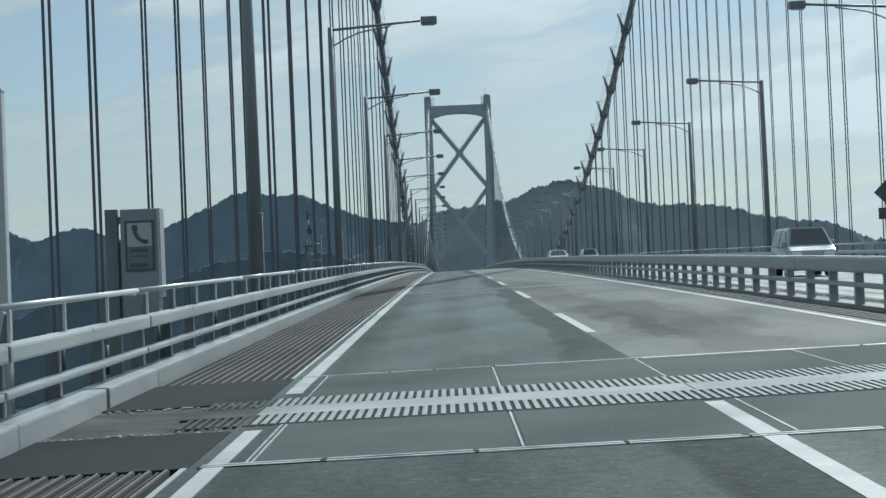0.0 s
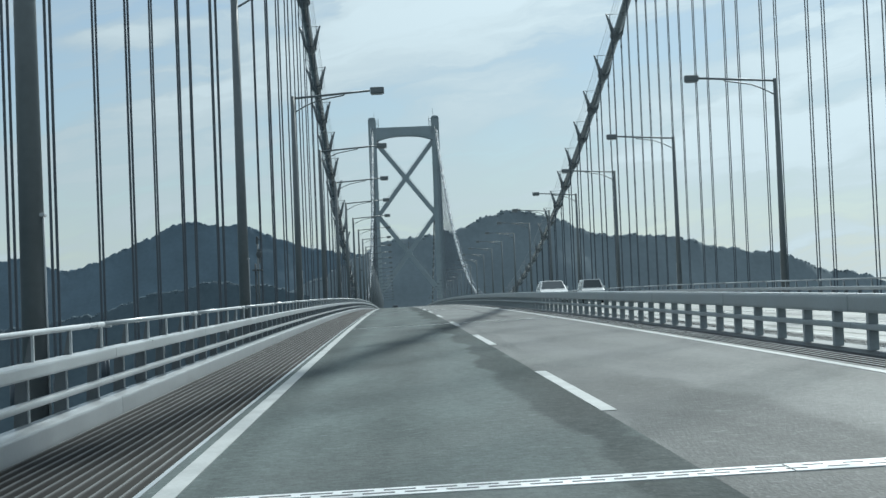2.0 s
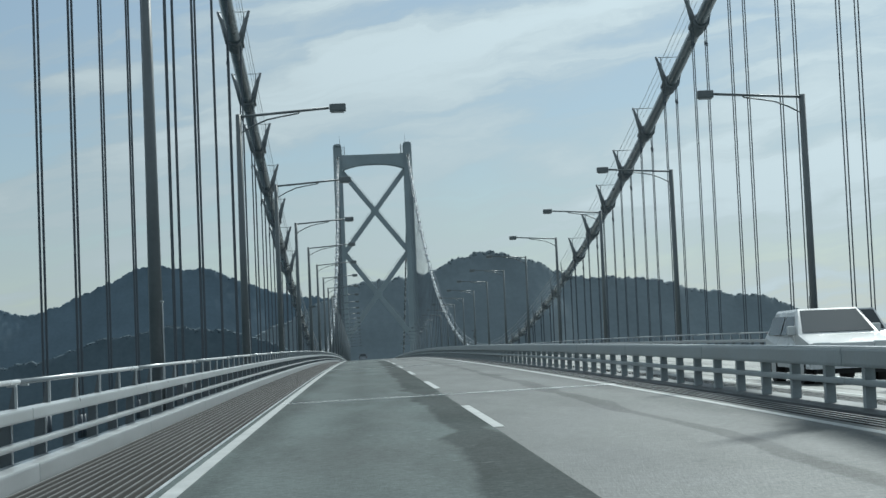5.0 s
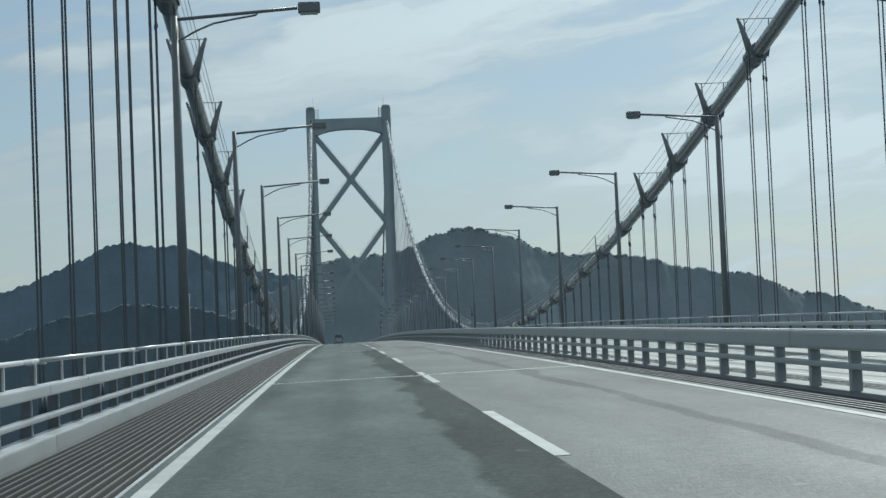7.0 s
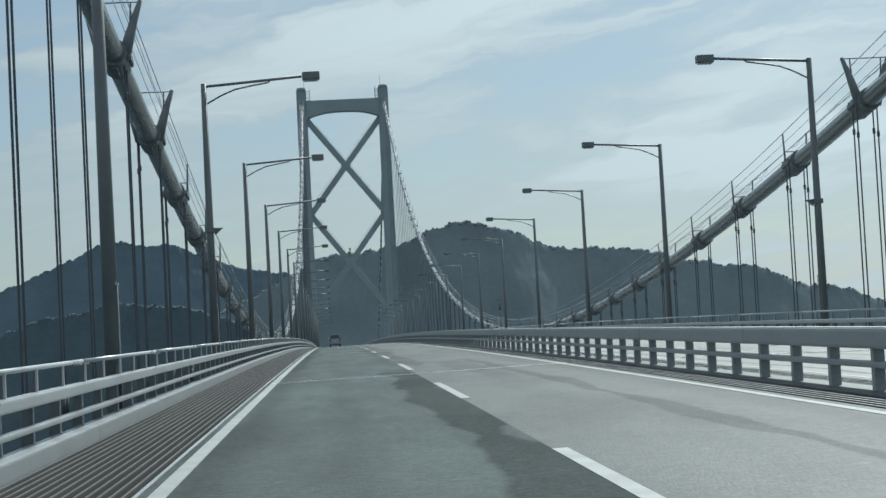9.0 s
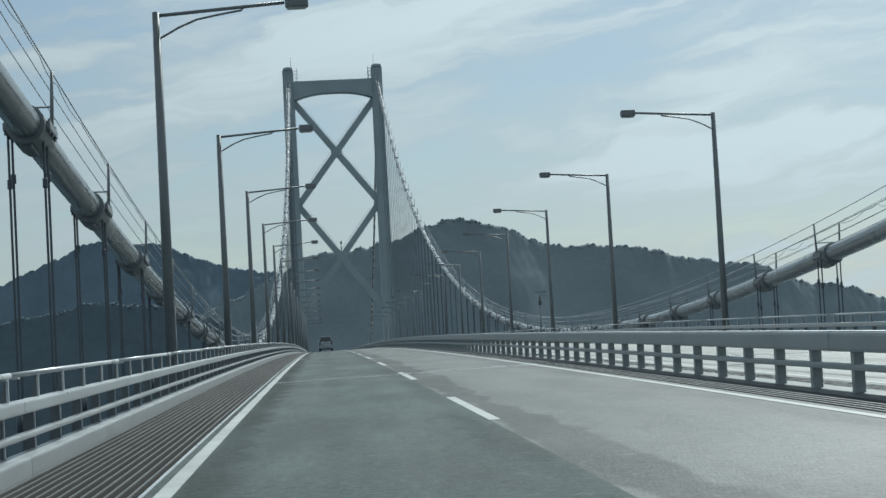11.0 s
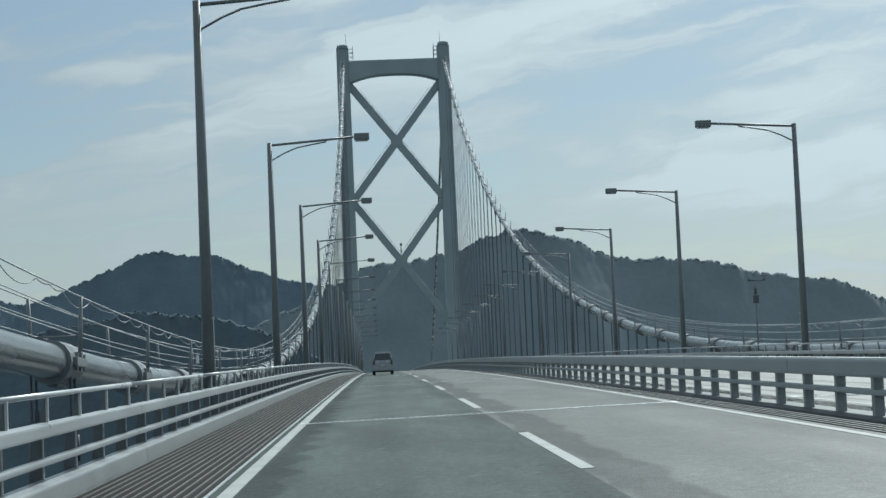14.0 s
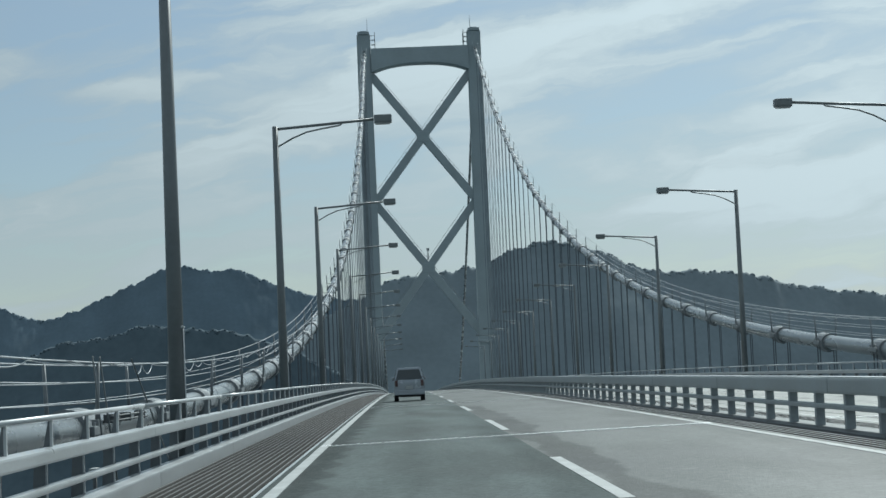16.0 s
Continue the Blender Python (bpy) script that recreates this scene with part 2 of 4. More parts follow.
EDGE_STEEL = material("dull_edge_steel", (0.24, 0.25, 0.25), 0.55, metal=0.2, var=0.25, scale=0.5, fine=8, stretch=(1, 0.1, 1))
BAR_TOP = material("worn_bar_top", (0.14, 0.143, 0.142), 0.6, metal=0.2, var=0.25, scale=0.5, fine=8, stretch=(1, 0.1, 1))
SCUFFED = material("scuffed_plate", (0.072, 0.074, 0.074), 0.85, spec=0.15, var=0.6, scale=2.2, fine=14, bump=0.2)
COVER = material("stained_plate", (0.027, 0.031, 0.035), 0.9, spec=0.12, var=0.4, scale=0.6, fine=8, bump=0.05)
GRATE = material("rusty_grating", (0.05, 0.048, 0.046), 0.85, metal=0.2, var=0.4, scale=0.5, fine=8, stretch=(1, 0.1, 1))
PAINT_WHITE = material("road_paint", (0.355, 0.37, 0.365), 0.6, var=0.28, scale=1.2, fine=25, bump=0.1)
GALV = material("galvanised_steel", (0.44, 0.46, 0.47), 0.34, metal=0.2, var=0.09, scale=0.8, fine=14, bump=0.04)
STEEL_DARK = material("weathered_steel", (0.10, 0.11, 0.115), 0.6, metal=0.2, var=0.3, scale=1.0, fine=12, bump=0.05)
WORN_STEEL = material("worn_joint_steel", (0.275, 0.295, 0.295), 0.62, spec=0.25, var=0.3, scale=1.5, fine=12, bump=0.05)
STEEL_BRIGHT = material("worn_bare_steel", (0.68, 0.69, 0.69), 0.38, metal=0.3, var=0.2, scale=2.0, fine=18, bump=0.04)
MEDIAN_PAINT = material("barrier_paint", (0.3, 0.335, 0.35), 0.4, var=0.18, scale=0.9, fine=15, bump=0.04)
# darkened to hold the shade on the backlit rail posts
POST_SHADED = material("shaded_post_paint", (0.13, 0.145, 0.155), 0.55, var=0.2, scale=1.5, fine=15)
TOWER_PAINT = material("tower_paint", (0.34, 0.39, 0.41), 0.55, var=0.12, scale=0.15, fine=2.0)
CABLE_PAINT = material("cable_wrap", (0.21, 0.232, 0.245), 0.26, metal=0.25, var=0.3, scale=0.9, fine=20, bump=0.05, stretch=(1, 0.25, 1))
BAND_PAINT = material("cable_band_paint", (0.2, 0.217, 0.228), 0.5, metal=0.1, var=0.2, scale=1.5, fine=15)
ROPE = material("hanger_rope", (0.085, 0.1, 0.118), 0.5, metal=0.1, var=0.2, scale=1.0, fine=30)
POLE_PAINT = material("lamp_pole_paint", (0.17, 0.187, 0.193), 0.45, metal=0.1, var=0.15, scale=0.7, fine=10)
LAMP_GLASS = glass_mat("lamp_glass", (0.35, 0.36, 0.36), 0.25)
CAR_WHITE = material("car_paint_white", (0.66, 0.67, 0.67), 0.25, var=0.05, scale=1.0, fine=5)
CAR_SILVER = material("car_paint_silver", (0.32, 0.35, 0.385), 0.25, metal=0.3, var=0.05, scale=1.0, fine=5)
CAR_GLASS = glass_mat("car_glass", (0.05, 0.06, 0.066), 0.12)
RUBBER = material("tyre_rubber", (0.02, 0.02, 0.021), 0.85, var=0.2, scale=6, fine=40)
RED_LENS = glass_mat("red_lens", (0.07, 0.035, 0.035), 0.15)
CLEAR_LENS = glass_mat("clear_lens", (0.7, 0.72, 0.72), 0.1)
PLASTIC_DARK = material("dark_plastic", (0.03, 0.032, 0.034), 0.6, var=0.2, scale=4, fine=30)
BOX_PAINT = material("phone_box_paint", (0.2, 0.222, 0.242), 0.5, var=0.12, scale=2, fine=15)
SIGN_WHITE = material("sign_white", (0.36, 0.38, 0.39), 0.5, var=0.08, scale=3, fine=20)
TEXT_GREY = material("text_field_grey", (0.13, 0.15, 0.165), 0.5, var=0.15, scale=4, fine=25)
SIGN_INK = material("sign_ink", (0.06, 0.08, 0.09), 0.5, var=0.1, scale=3, fine=20)
SEA = material("sea_water", (0.025, 0.05, 0.062), 0.35, spec=0.3, var=0.3, scale=0.01, fine=0.3, bump=0.6)
# distance haze is mixed into these colours: paler and bluer than leaves
HAZED_FOREST = material("hazed_canopy", (0.208, 0.244, 0.264), 0.95, island=0.08, var=0.14, scale=0.02, fine=0.25, spec=0.1)
HAZED_FOREST_FAR = material("hazed_far_forest", (0.138, 0.184, 0.222), 0.95, island=0.08, var=0.14, scale=0.015, fine=0.15, spec=0.1)
HAZED_FOREST_NEAR = material("hazed_near_forest", (0.104, 0.136, 0.158), 0.95, island=0.08, var=0.18, scale=0.04, fine=0.4, spec=0.1)


# ---- mesh helpers ----
def finish(bm, name, mat, smooth=False):
    me = bpy.data.meshes.new(name)
    bmesh.ops.recalc_face_normals(bm, faces=bm.faces)
    bm.to_mesh(me)
    bm.free()
    me.materials.append(mat)
    if smooth:
        for p in me.polygons:
            p.use_smooth = True
    return me


def part(name, bm, mat, parent=None, label="", smooth=False):
    ob = new(name, finish(bm, name, mat, smooth) if isinstance(bm, bmesh.types.BMesh) else bm)
    if parent:
        ob.parent = parent
    if label:
        ob["label"] = label
    return ob


def box(bm, x0, x1, y0, y1, z0, z1, bevel=0.0, taper=None):
    r = bmesh.ops.create_cube(bm, size=1.0)
    v = r["verts"]
    for p in v:
        k = taper if taper and p.co.z > 0 else 1.0
        p.co = Vector(((x0 + x1) / 2 + p.co.x * (x1 - x0) * k, (y0 + y1) / 2 + p.co.y * (y1 - y0) * k, (z0 + z1) / 2 + p.co.z * (z1 - z0)))
    if bevel:
        e = list({e for p in v for e in p.link_edges})
        bmesh.ops.bevel(bm, geom=e, offset=bevel, segments=2, profile=0.7, affect="EDGES")
    return bm


def boxes(*rows, bevel=0.0):
    bm = bmesh.new()
    for r in rows:
        box(bm, *r, bevel=bevel)
    return bm


def tube(bm, pts, r, n=10, r2=None, cap=True):
    """A round tube along points, tapering from r to r2."""
    pts = [Vector(p) for p in pts]
    rings = []
    for i, p in enumerate(pts):
        d = (pts[min(i + 1, len(pts) - 1)] - pts[max(i - 1, 0)]).normalized()
        s = d.cross(Vector((0, 0, 1)))
        if s.length < 0.05:
            s = d.cross(Vector((1, 0, 0)))
        s.normalize()
        u = s.cross(d)
        k = r if r2 is None else r + (r2 - r) * i / (len(pts) - 1)
        rings.append([bm.verts.new(p + (s * math.cos(a) + u * math.sin(a)) * k) for a in [2 * math.pi * j / n for j in range(n)]])
    for a, b in zip(rings, rings[1:]):
        for j in range(n):
            bm.faces.new((a[j], a[(j + 1) % n], b[(j + 1) % n], b[j]))
    if cap:
        bm.faces.new(rings[0])
        bm.faces.new(rings[-1])
    return bm


MID, HALF, RISE, FALL = 385.0, 385.0, 4.199, 0.0163


def road_z(y):
    return RISE * (1 - ((y - MID) / HALF) ** 2)


def cross(x):
    """The carriageways fall towards their outer edges."""
    return FALL * (6.7 - abs(x))


def slope(y):
    return -2 * RISE * (y - MID) / HALF ** 2


def ribbon(bm, x0, x1, y0, y1, z0, z1, step=5.0):
    """A slab that follows the camber of the deck, from z0 to z1 above the road line."""
    n = max(1, round((y1 - y0) / step))
    rows = []
    for i in range(n + 1):
        y = y0 + (y1 - y0) * i / n
        h = road_z(y)
        rows.append([bm.verts.new((x, y, h + cross(x) + z)) for x, z in ((x0, z0), (x1, z0), (x1, z1), (x0, z1))])
    for a, b in zip(rows, rows[1:]):
        for j in range(4):
            k = (j + 1) % 4
            bm.faces.new((a[j], a[k], b[k], b[j]))
    bm.faces.new(rows[0])
    bm.faces.new(rows[-1])
    return bm


def on_deck(x, y, length=0.0, turned=False, z=0.0, tilt=False):
    """A pose on the deck, tilted with its slope; length: chord of the piece along y; tilt: lean with the crossfall."""
    a = math.degrees(math.atan2(road_z(y + length) - road_z(y), length)) if length else math.degrees(math.atan(slope(y)))
    b = -math.degrees(math.atan(FALL)) * (1 if (x < 0 or (x == 0)) or turned else -1) if tilt else 0.0
    if turned:
        return pose(x, y + length, road_z(y + length) + cross(x) + z, -a, b, 180)
    return pose(x, y, road_z(y) + cross(x) + z, a, b, 0)


# ---- distance: sea and wooded hills ----
SEA_Z = -60.0
bm = bmesh.new()
bmesh.ops.create_grid(bm, x_segments=2, y_segments=2, size=4500)
sea = tagged(part("water", bm, SEA), "dark blue-grey sea far below the bridge deck", "sea", kind="structure")
sea.location = (0, 500, SEA_Z)


def crown_shape(seed):
    """Vertices and triangles of one lumpy tree crown of radius one."""
    bm = bmesh.new()
    bmesh.ops.create_icosphere(bm, subdivisions=2, radius=1.0)
    for v in bm.verts:
        v.co *= 1 + 0.42 * noise.noise(v.co * 1.7 + Vector((seed * 7.3, seed * 3.1, 0)))
    bm.verts.ensure_lookup_table()
    out = (np.array([v.co[:] for v in bm.verts]), np.array([[v.index for v in f.verts] for f in bm.faces]))
    bm.free()
    return out


CROWNS = [crown_shape(k) for k in range(6)]


def canopy(ob, crown, spots, seed):
    """One mesh of many separate crowns standing on the hill."""
    rng = random.Random(seed)
    vs, fs, base = [], [], 0
    for x, y, z, sunk in spots:
        v, f = rng.choice(CROWNS)
        a = rng.uniform(0, 2 * math.pi)
        r = crown * rng.uniform(0.5, 0.85) * (1.25 if rng.random() < 0.1 else 1.0)
        c, d = math.cos(a) * r, math.sin(a) * r
        h = r * rng.uniform(0.75, 1.25)
        vs.append(v @ np.array(((c, d, 0), (-d, c, 0), (0, 0, h))) + (x, y, z - sunk * h))
        fs.append(f + base)
        base += len(v)
    v, f = np.concatenate(vs), np.concatenate(fs)
    me = bpy.data.meshes.new("tree_canopy")
    me.from_pydata(v.tolist(), [], f.tolist())
    me.polygons.foreach_set("use_smooth", [True] * len(me.polygons))
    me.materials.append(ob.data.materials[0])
    tagged(part("tree_canopy", me, None, ob), kind="stuff")


def hill(name, label, mat, start, step, sig, heights, y0, depth, crown, leaf=0.32):
    """A wooded ridge: soft swells along x falling off in y, its canopy in rounded lobes, single trees on the crest."""
    x0, x1 = start - 2.5 * sig, start + step * (len(heights) - 1) + 2.5 * sig
    mids, tops = start + step * np.arange(len(heights)), np.array(heights)

    def ground(x, d):
        sd = sig * (1 + max(0.0, d) / (0.3 * depth))
        h = float((tops * np.exp(-0.5 * ((x - mids) / sd) ** 2)).sum()) * sig / sd
        # front kept steep so the whole face stays in even shade
        h -= 1.12 * d if d > 0 else -0.4 * d
        h += 0.4 * crown * noise.noise((x / (5 * crown), d / (8 * crown), 9.0)) + 0.012 * max(0.0, d) * noise.noise((x / (9 * crown), d / (14 * crown), 1.0))
        near = math.exp(-abs(d) / (1.6 * crown))
        for size, high in ((1.0, 0.1 + 0.3 * near), (2.3, 0.12 + 0.4 * near)):
            q = noise.voronoi((x / (size * crown), d / (1.5 * size * crown), size))[0][0]
            h += high * crown * (1 - min(1.0, 1.7 * q * q))
        return max(SEA_Z - 3, SEA_Z - 1 + h - 0.3 * crown)

    nx = int((x1 - x0) / (0.3 * crown))
    rows = [-0.25 * depth, -0.1 * depth, -2 * crown, -crown]
    while rows[-1] < depth:
        d = rows[-1]
        rows.append(d + crown * (0.3 if d < 2 * crown else 0.55 if d < 8 * crown else 1.0))
    verts = [(x0 + (x1 - x0) * i / nx, y0 - d, ground(x0 + (x1 - x0) * i / nx, d)) for d in rows for i in range(nx + 1)]
    faces = []
    for j in range(len(rows) - 1):
        for i in range(nx):
            a = j * (nx + 1) + i
            faces.append((a, a + nx + 1, a + nx + 2, a + 1))
    me = bpy.data.meshes.new(name)
    me.from_pydata(verts, [], faces)
    me.polygons.foreach_set("use_smooth", [True] * len(me.polygons))
    me.materials.append(mat)
    ob = tagged(new(name, me), label, "hill", kind="stuff")
    rng, spots = random.Random(int(y0)), []
    for row in (-1.4, -0.9, -0.4, 0.0):
        x = x0
        while x < x1:
            d = (row + rng.uniform(-0.3, 0.3)) * crown
            z = ground(x, d)
            if z > SEA_Z + 2:
                spots.append((x, y0 - d, z, rng.uniform(0.05, 0.6) + 0.45 * (row == 0.0)))
            x += leaf * crown * rng.uniform(0.5, 1.9)
    canopy(ob, leaf * crown, spots, int(y0))
    return ob


hill("wooded_hill", "broad forested hill beyond the strait, blue haze in its colour", HAZED_FOREST_FAR, -1064.84, 57.48, 40.2,
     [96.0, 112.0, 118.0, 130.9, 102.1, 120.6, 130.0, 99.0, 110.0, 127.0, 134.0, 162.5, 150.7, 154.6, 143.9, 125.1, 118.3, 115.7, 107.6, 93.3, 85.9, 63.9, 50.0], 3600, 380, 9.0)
hill("wooded_hill", "forested ridge with two humps behind the bridge tower", HAZED_FOREST, -158.4, 30.05, 21.0,
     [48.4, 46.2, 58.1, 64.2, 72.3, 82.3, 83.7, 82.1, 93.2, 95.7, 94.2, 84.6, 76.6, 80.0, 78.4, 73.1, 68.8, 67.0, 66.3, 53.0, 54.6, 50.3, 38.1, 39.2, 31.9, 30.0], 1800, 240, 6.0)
hill("wooded_shore", "low dark wooded spur near the far shore", HAZED_FOREST_NEAR, -292.0, 40.0, 30.0,
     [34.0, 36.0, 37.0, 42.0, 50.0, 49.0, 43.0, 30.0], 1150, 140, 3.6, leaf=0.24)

# ---- deck ----
Y0, Y1 = -70.0, 1020.0
bm = bmesh.new()
ribbon(bm, -12.0, 12.0, Y0, Y1, -1.5, -0.55, 10)
deck = tagged(part("bridge_deck", bm, STEEL_DARK), "dark steel deck girder carrying both carriageways", "bridge deck", kind="structure")

LINE_L, DASH_X, LINE_R = -8.25, -4.74, -1.2
JOINTS = [385.0 + s * d for d in (40, 90, 140, 190, 240, 290, 340) for s in (-1, 1)] + [385.0]
bm = bmesh.new()
ribbon(bm, -8.42, -4.8, -60, Y1, -0.5, 0.0)
road_1 = tagged(part("road_1", bm, ASPHALT), "worn grey asphalt of the slow lane with darker patches", "road", kind="structure")
bm = bmesh.new()
ribbon(bm, -4.8, -0.98, -3.3, Y1, -0.5, 0.0)
road_2 = tagged(part("road_2", bm, ASPHALT_PALE), "paler grey asphalt of the passing lane", "road", kind="structure")
bm = bmesh.new()
ribbon(bm, -4.8, -0.98, -60, -3.3, -0.5, 0.0)
tagged(part("road_4", bm, APPROACH), "dark grey asphalt of the approach before the wide joint", "road", kind="structure")
bm = bmesh.new()
ribbon(bm, 0.98, 8.42, -60, Y1, -0.5, 0.0)
road_3 = tagged(part("road_3", bm, ASPHALT_FAR), "pale grey asphalt of the oncoming carriageway", "road", kind="structure")

for x, wide in ((LINE_L, 0.16), (LINE_R, 0.13), (-LINE_L, 0.16), (-LINE_R, 0.13)):
    for a, b, w in ((-60, -1.05, 0.13), (2.45, 860, wide)):
        bm = bmesh.new()
        ribbon(bm, x - w / 2, x + w / 2, a, b, 0.0, 0.006)
        part("edge_line", bm, PAINT_WHITE, road_1 if x == LINE_L else road_2 if x == LINE_R else road_3)
bm = boxes((-0.075, 0.075, 0, 8.0, 0.0, 0.006))
dash_me = finish(bm, "lane_dash", PAINT_WHITE)
for k in range(-3, 40):
    y = -8.794 + 19.833 * k
    for x, rd in ((DASH_X, road_2), (-DASH_X, road_3)):
        d = part("lane_dash", dash_me, None, rd)
        d.matrix_basis = on_deck(x, y, 8.0, tilt=True)


# open steel grating along the kerbs and the median
def grating(x0, x1, n, label, top=BAR_TOP, half=0.007):
    """Deep rusty bars on edge with narrow worn tops."""
    bm = bmesh.new()
    for y0, y1 in ((-40, -3.3), (4.7, 760)):
        for i in range(n):
            x = x0 + (x1 - x0) * (i + 0.5) / n
            ribbon(bm, x - 0.018, x + 0.018, y0, y1, -0.16, -0.004, 8)
    ob = tagged(part("steel_grating", bm, GRATE), label, "grating", kind="stuff")
    bm = bmesh.new()
    for y0, y1 in ((-40, -3.3), (4.7, 760)):
        for i in range(n):
            x = x0 + (x1 - x0) * (i + 0.5) / n
            ribbon(bm, x - half, x + half, y0, y1, -0.004, 0.002, 8)
    tagged(part("bar_top", bm, top, ob), kind="stuff")
    bm = bmesh.new()
    for i in range(n - 1):
        x = x0 + (x1 - x0) * (i + 1) / n
        ribbon(bm, x - 0.007, x + 0.007, -40, -3.3, -0.14, -0.012, 8)
    tagged(part("between_bar", bm, GRATE, ob), kind="stuff")
    return ob


for s in (-1, 1):
    bm = bmesh.new()
    for y0, y1 in ((-40, -3.3), (4.7, 760)):
        ribbon(bm, min(s * 8.425, s * 8.465), max(s * 8.425, s * 8.465), y0, y1, -0.2, 0.004, 8)
    tagged(part("edge_strip", bm, GALV), "thin worn steel edge strip beside the grating", "trim", kind="structure")
    grating(s * 8.5, s * 9.92, 13, "open rusty steel grating shoulder of long parallel bars")
    grating(s * 0.46, s * 0.94, 4, "narrow open steel grating strip beside the median barrier", EDGE_STEEL, 0.014)
    for y0, y1, mat, label in ((-3.28, -0.92, COVER, "dark smooth steel cover plate across the shoulder"),
                               (-0.9, 1.68, SCUFFED, "scuffed brownish joint plate with crumbled edges on the shoulder"),
                               (1.7, 4.68, COVER, "dark smooth steel cover plate across the shoulder")):
        bm = bmesh.new()
        ribbon(bm, min(s * 8.43, s * 9.92), max(s * 8.43, s * 9.92), y0, y1, -0.2, -0.002 if mat is COVER else -0.014, 2)
        plate = tagged(part("cover_plate", bm, mat), label, "cover plate", "shoulder cover plates")
        if mat is SCUFFED:
            bm = bmesh.new()
            rng = random.Random(11 + s)
            for i in range(110):
                x, y = s * rng.uniform(8.45, 9.9), rng.choice((y0, y1)) + rng.gauss(0, 0.14)
                k, h = rng.uniform(0.008, 0.03), road_z(y)
                h += cross(x)
                bmesh.ops.create_icosphere(bm, subdivisions=1, radius=k, matrix=Matrix.Translation((x, min(max(y, y0 + 0.1), y1 - 0.1), h - 0.01)) @ Matrix.Diagonal((1, 1, 0.5, 1)))
            tagged(part("filler_rubble", bm, WORN_STEEL, plate, "pale crumbs of broken filler"), kind="stuff")


# ---- expansion joints ----
finger_me = finish(boxes((-0.1, 0.1, -0.022, 0.022, 0.0, 0.003)), "finger_slot", STEEL_DARK)
short_finger_me = finish(boxes((-0.065, 0.065, -0.014, 0.014, 0.0, 0.003)), "finger_slot", STEEL_DARK)


def small_joint():
    ob = tagged(new("expansion_joint"), "narrow bright steel finger joint across the road", "expansion joint", "deck joints")
    part("joint_plate", boxes((-8.3, -4.3, -0.2, 0.2, 0.0, 0.008)), STEEL_BRIGHT, ob)
    part("joint_plate", boxes((-4.29, -1.1, -0.21, 0.21, 0.0, 0.009)), STEEL_BRIGHT, ob, "solid bright steel plate")
    for i in range(27):
        for r in (0, 1):
            near = i < 15
            f = part("finger_slot", finger_me if near else short_finger_me, None, ob)
            f.location = (-8.16 + i * 0.26 + 0.13 * r, -0.075 + 0.15 * r, 0.008 if near else 0.009)
    return ob


joint = small_joint()
for i, y in enumerate(JOINTS):
    m = on_deck(0, y, tilt=True)
    if i == 0:
        joint.matrix_basis = m
    else:
        copy_thing(joint, m)
    copy_thing(joint, on_deck(0, y, turned=True, tilt=True))


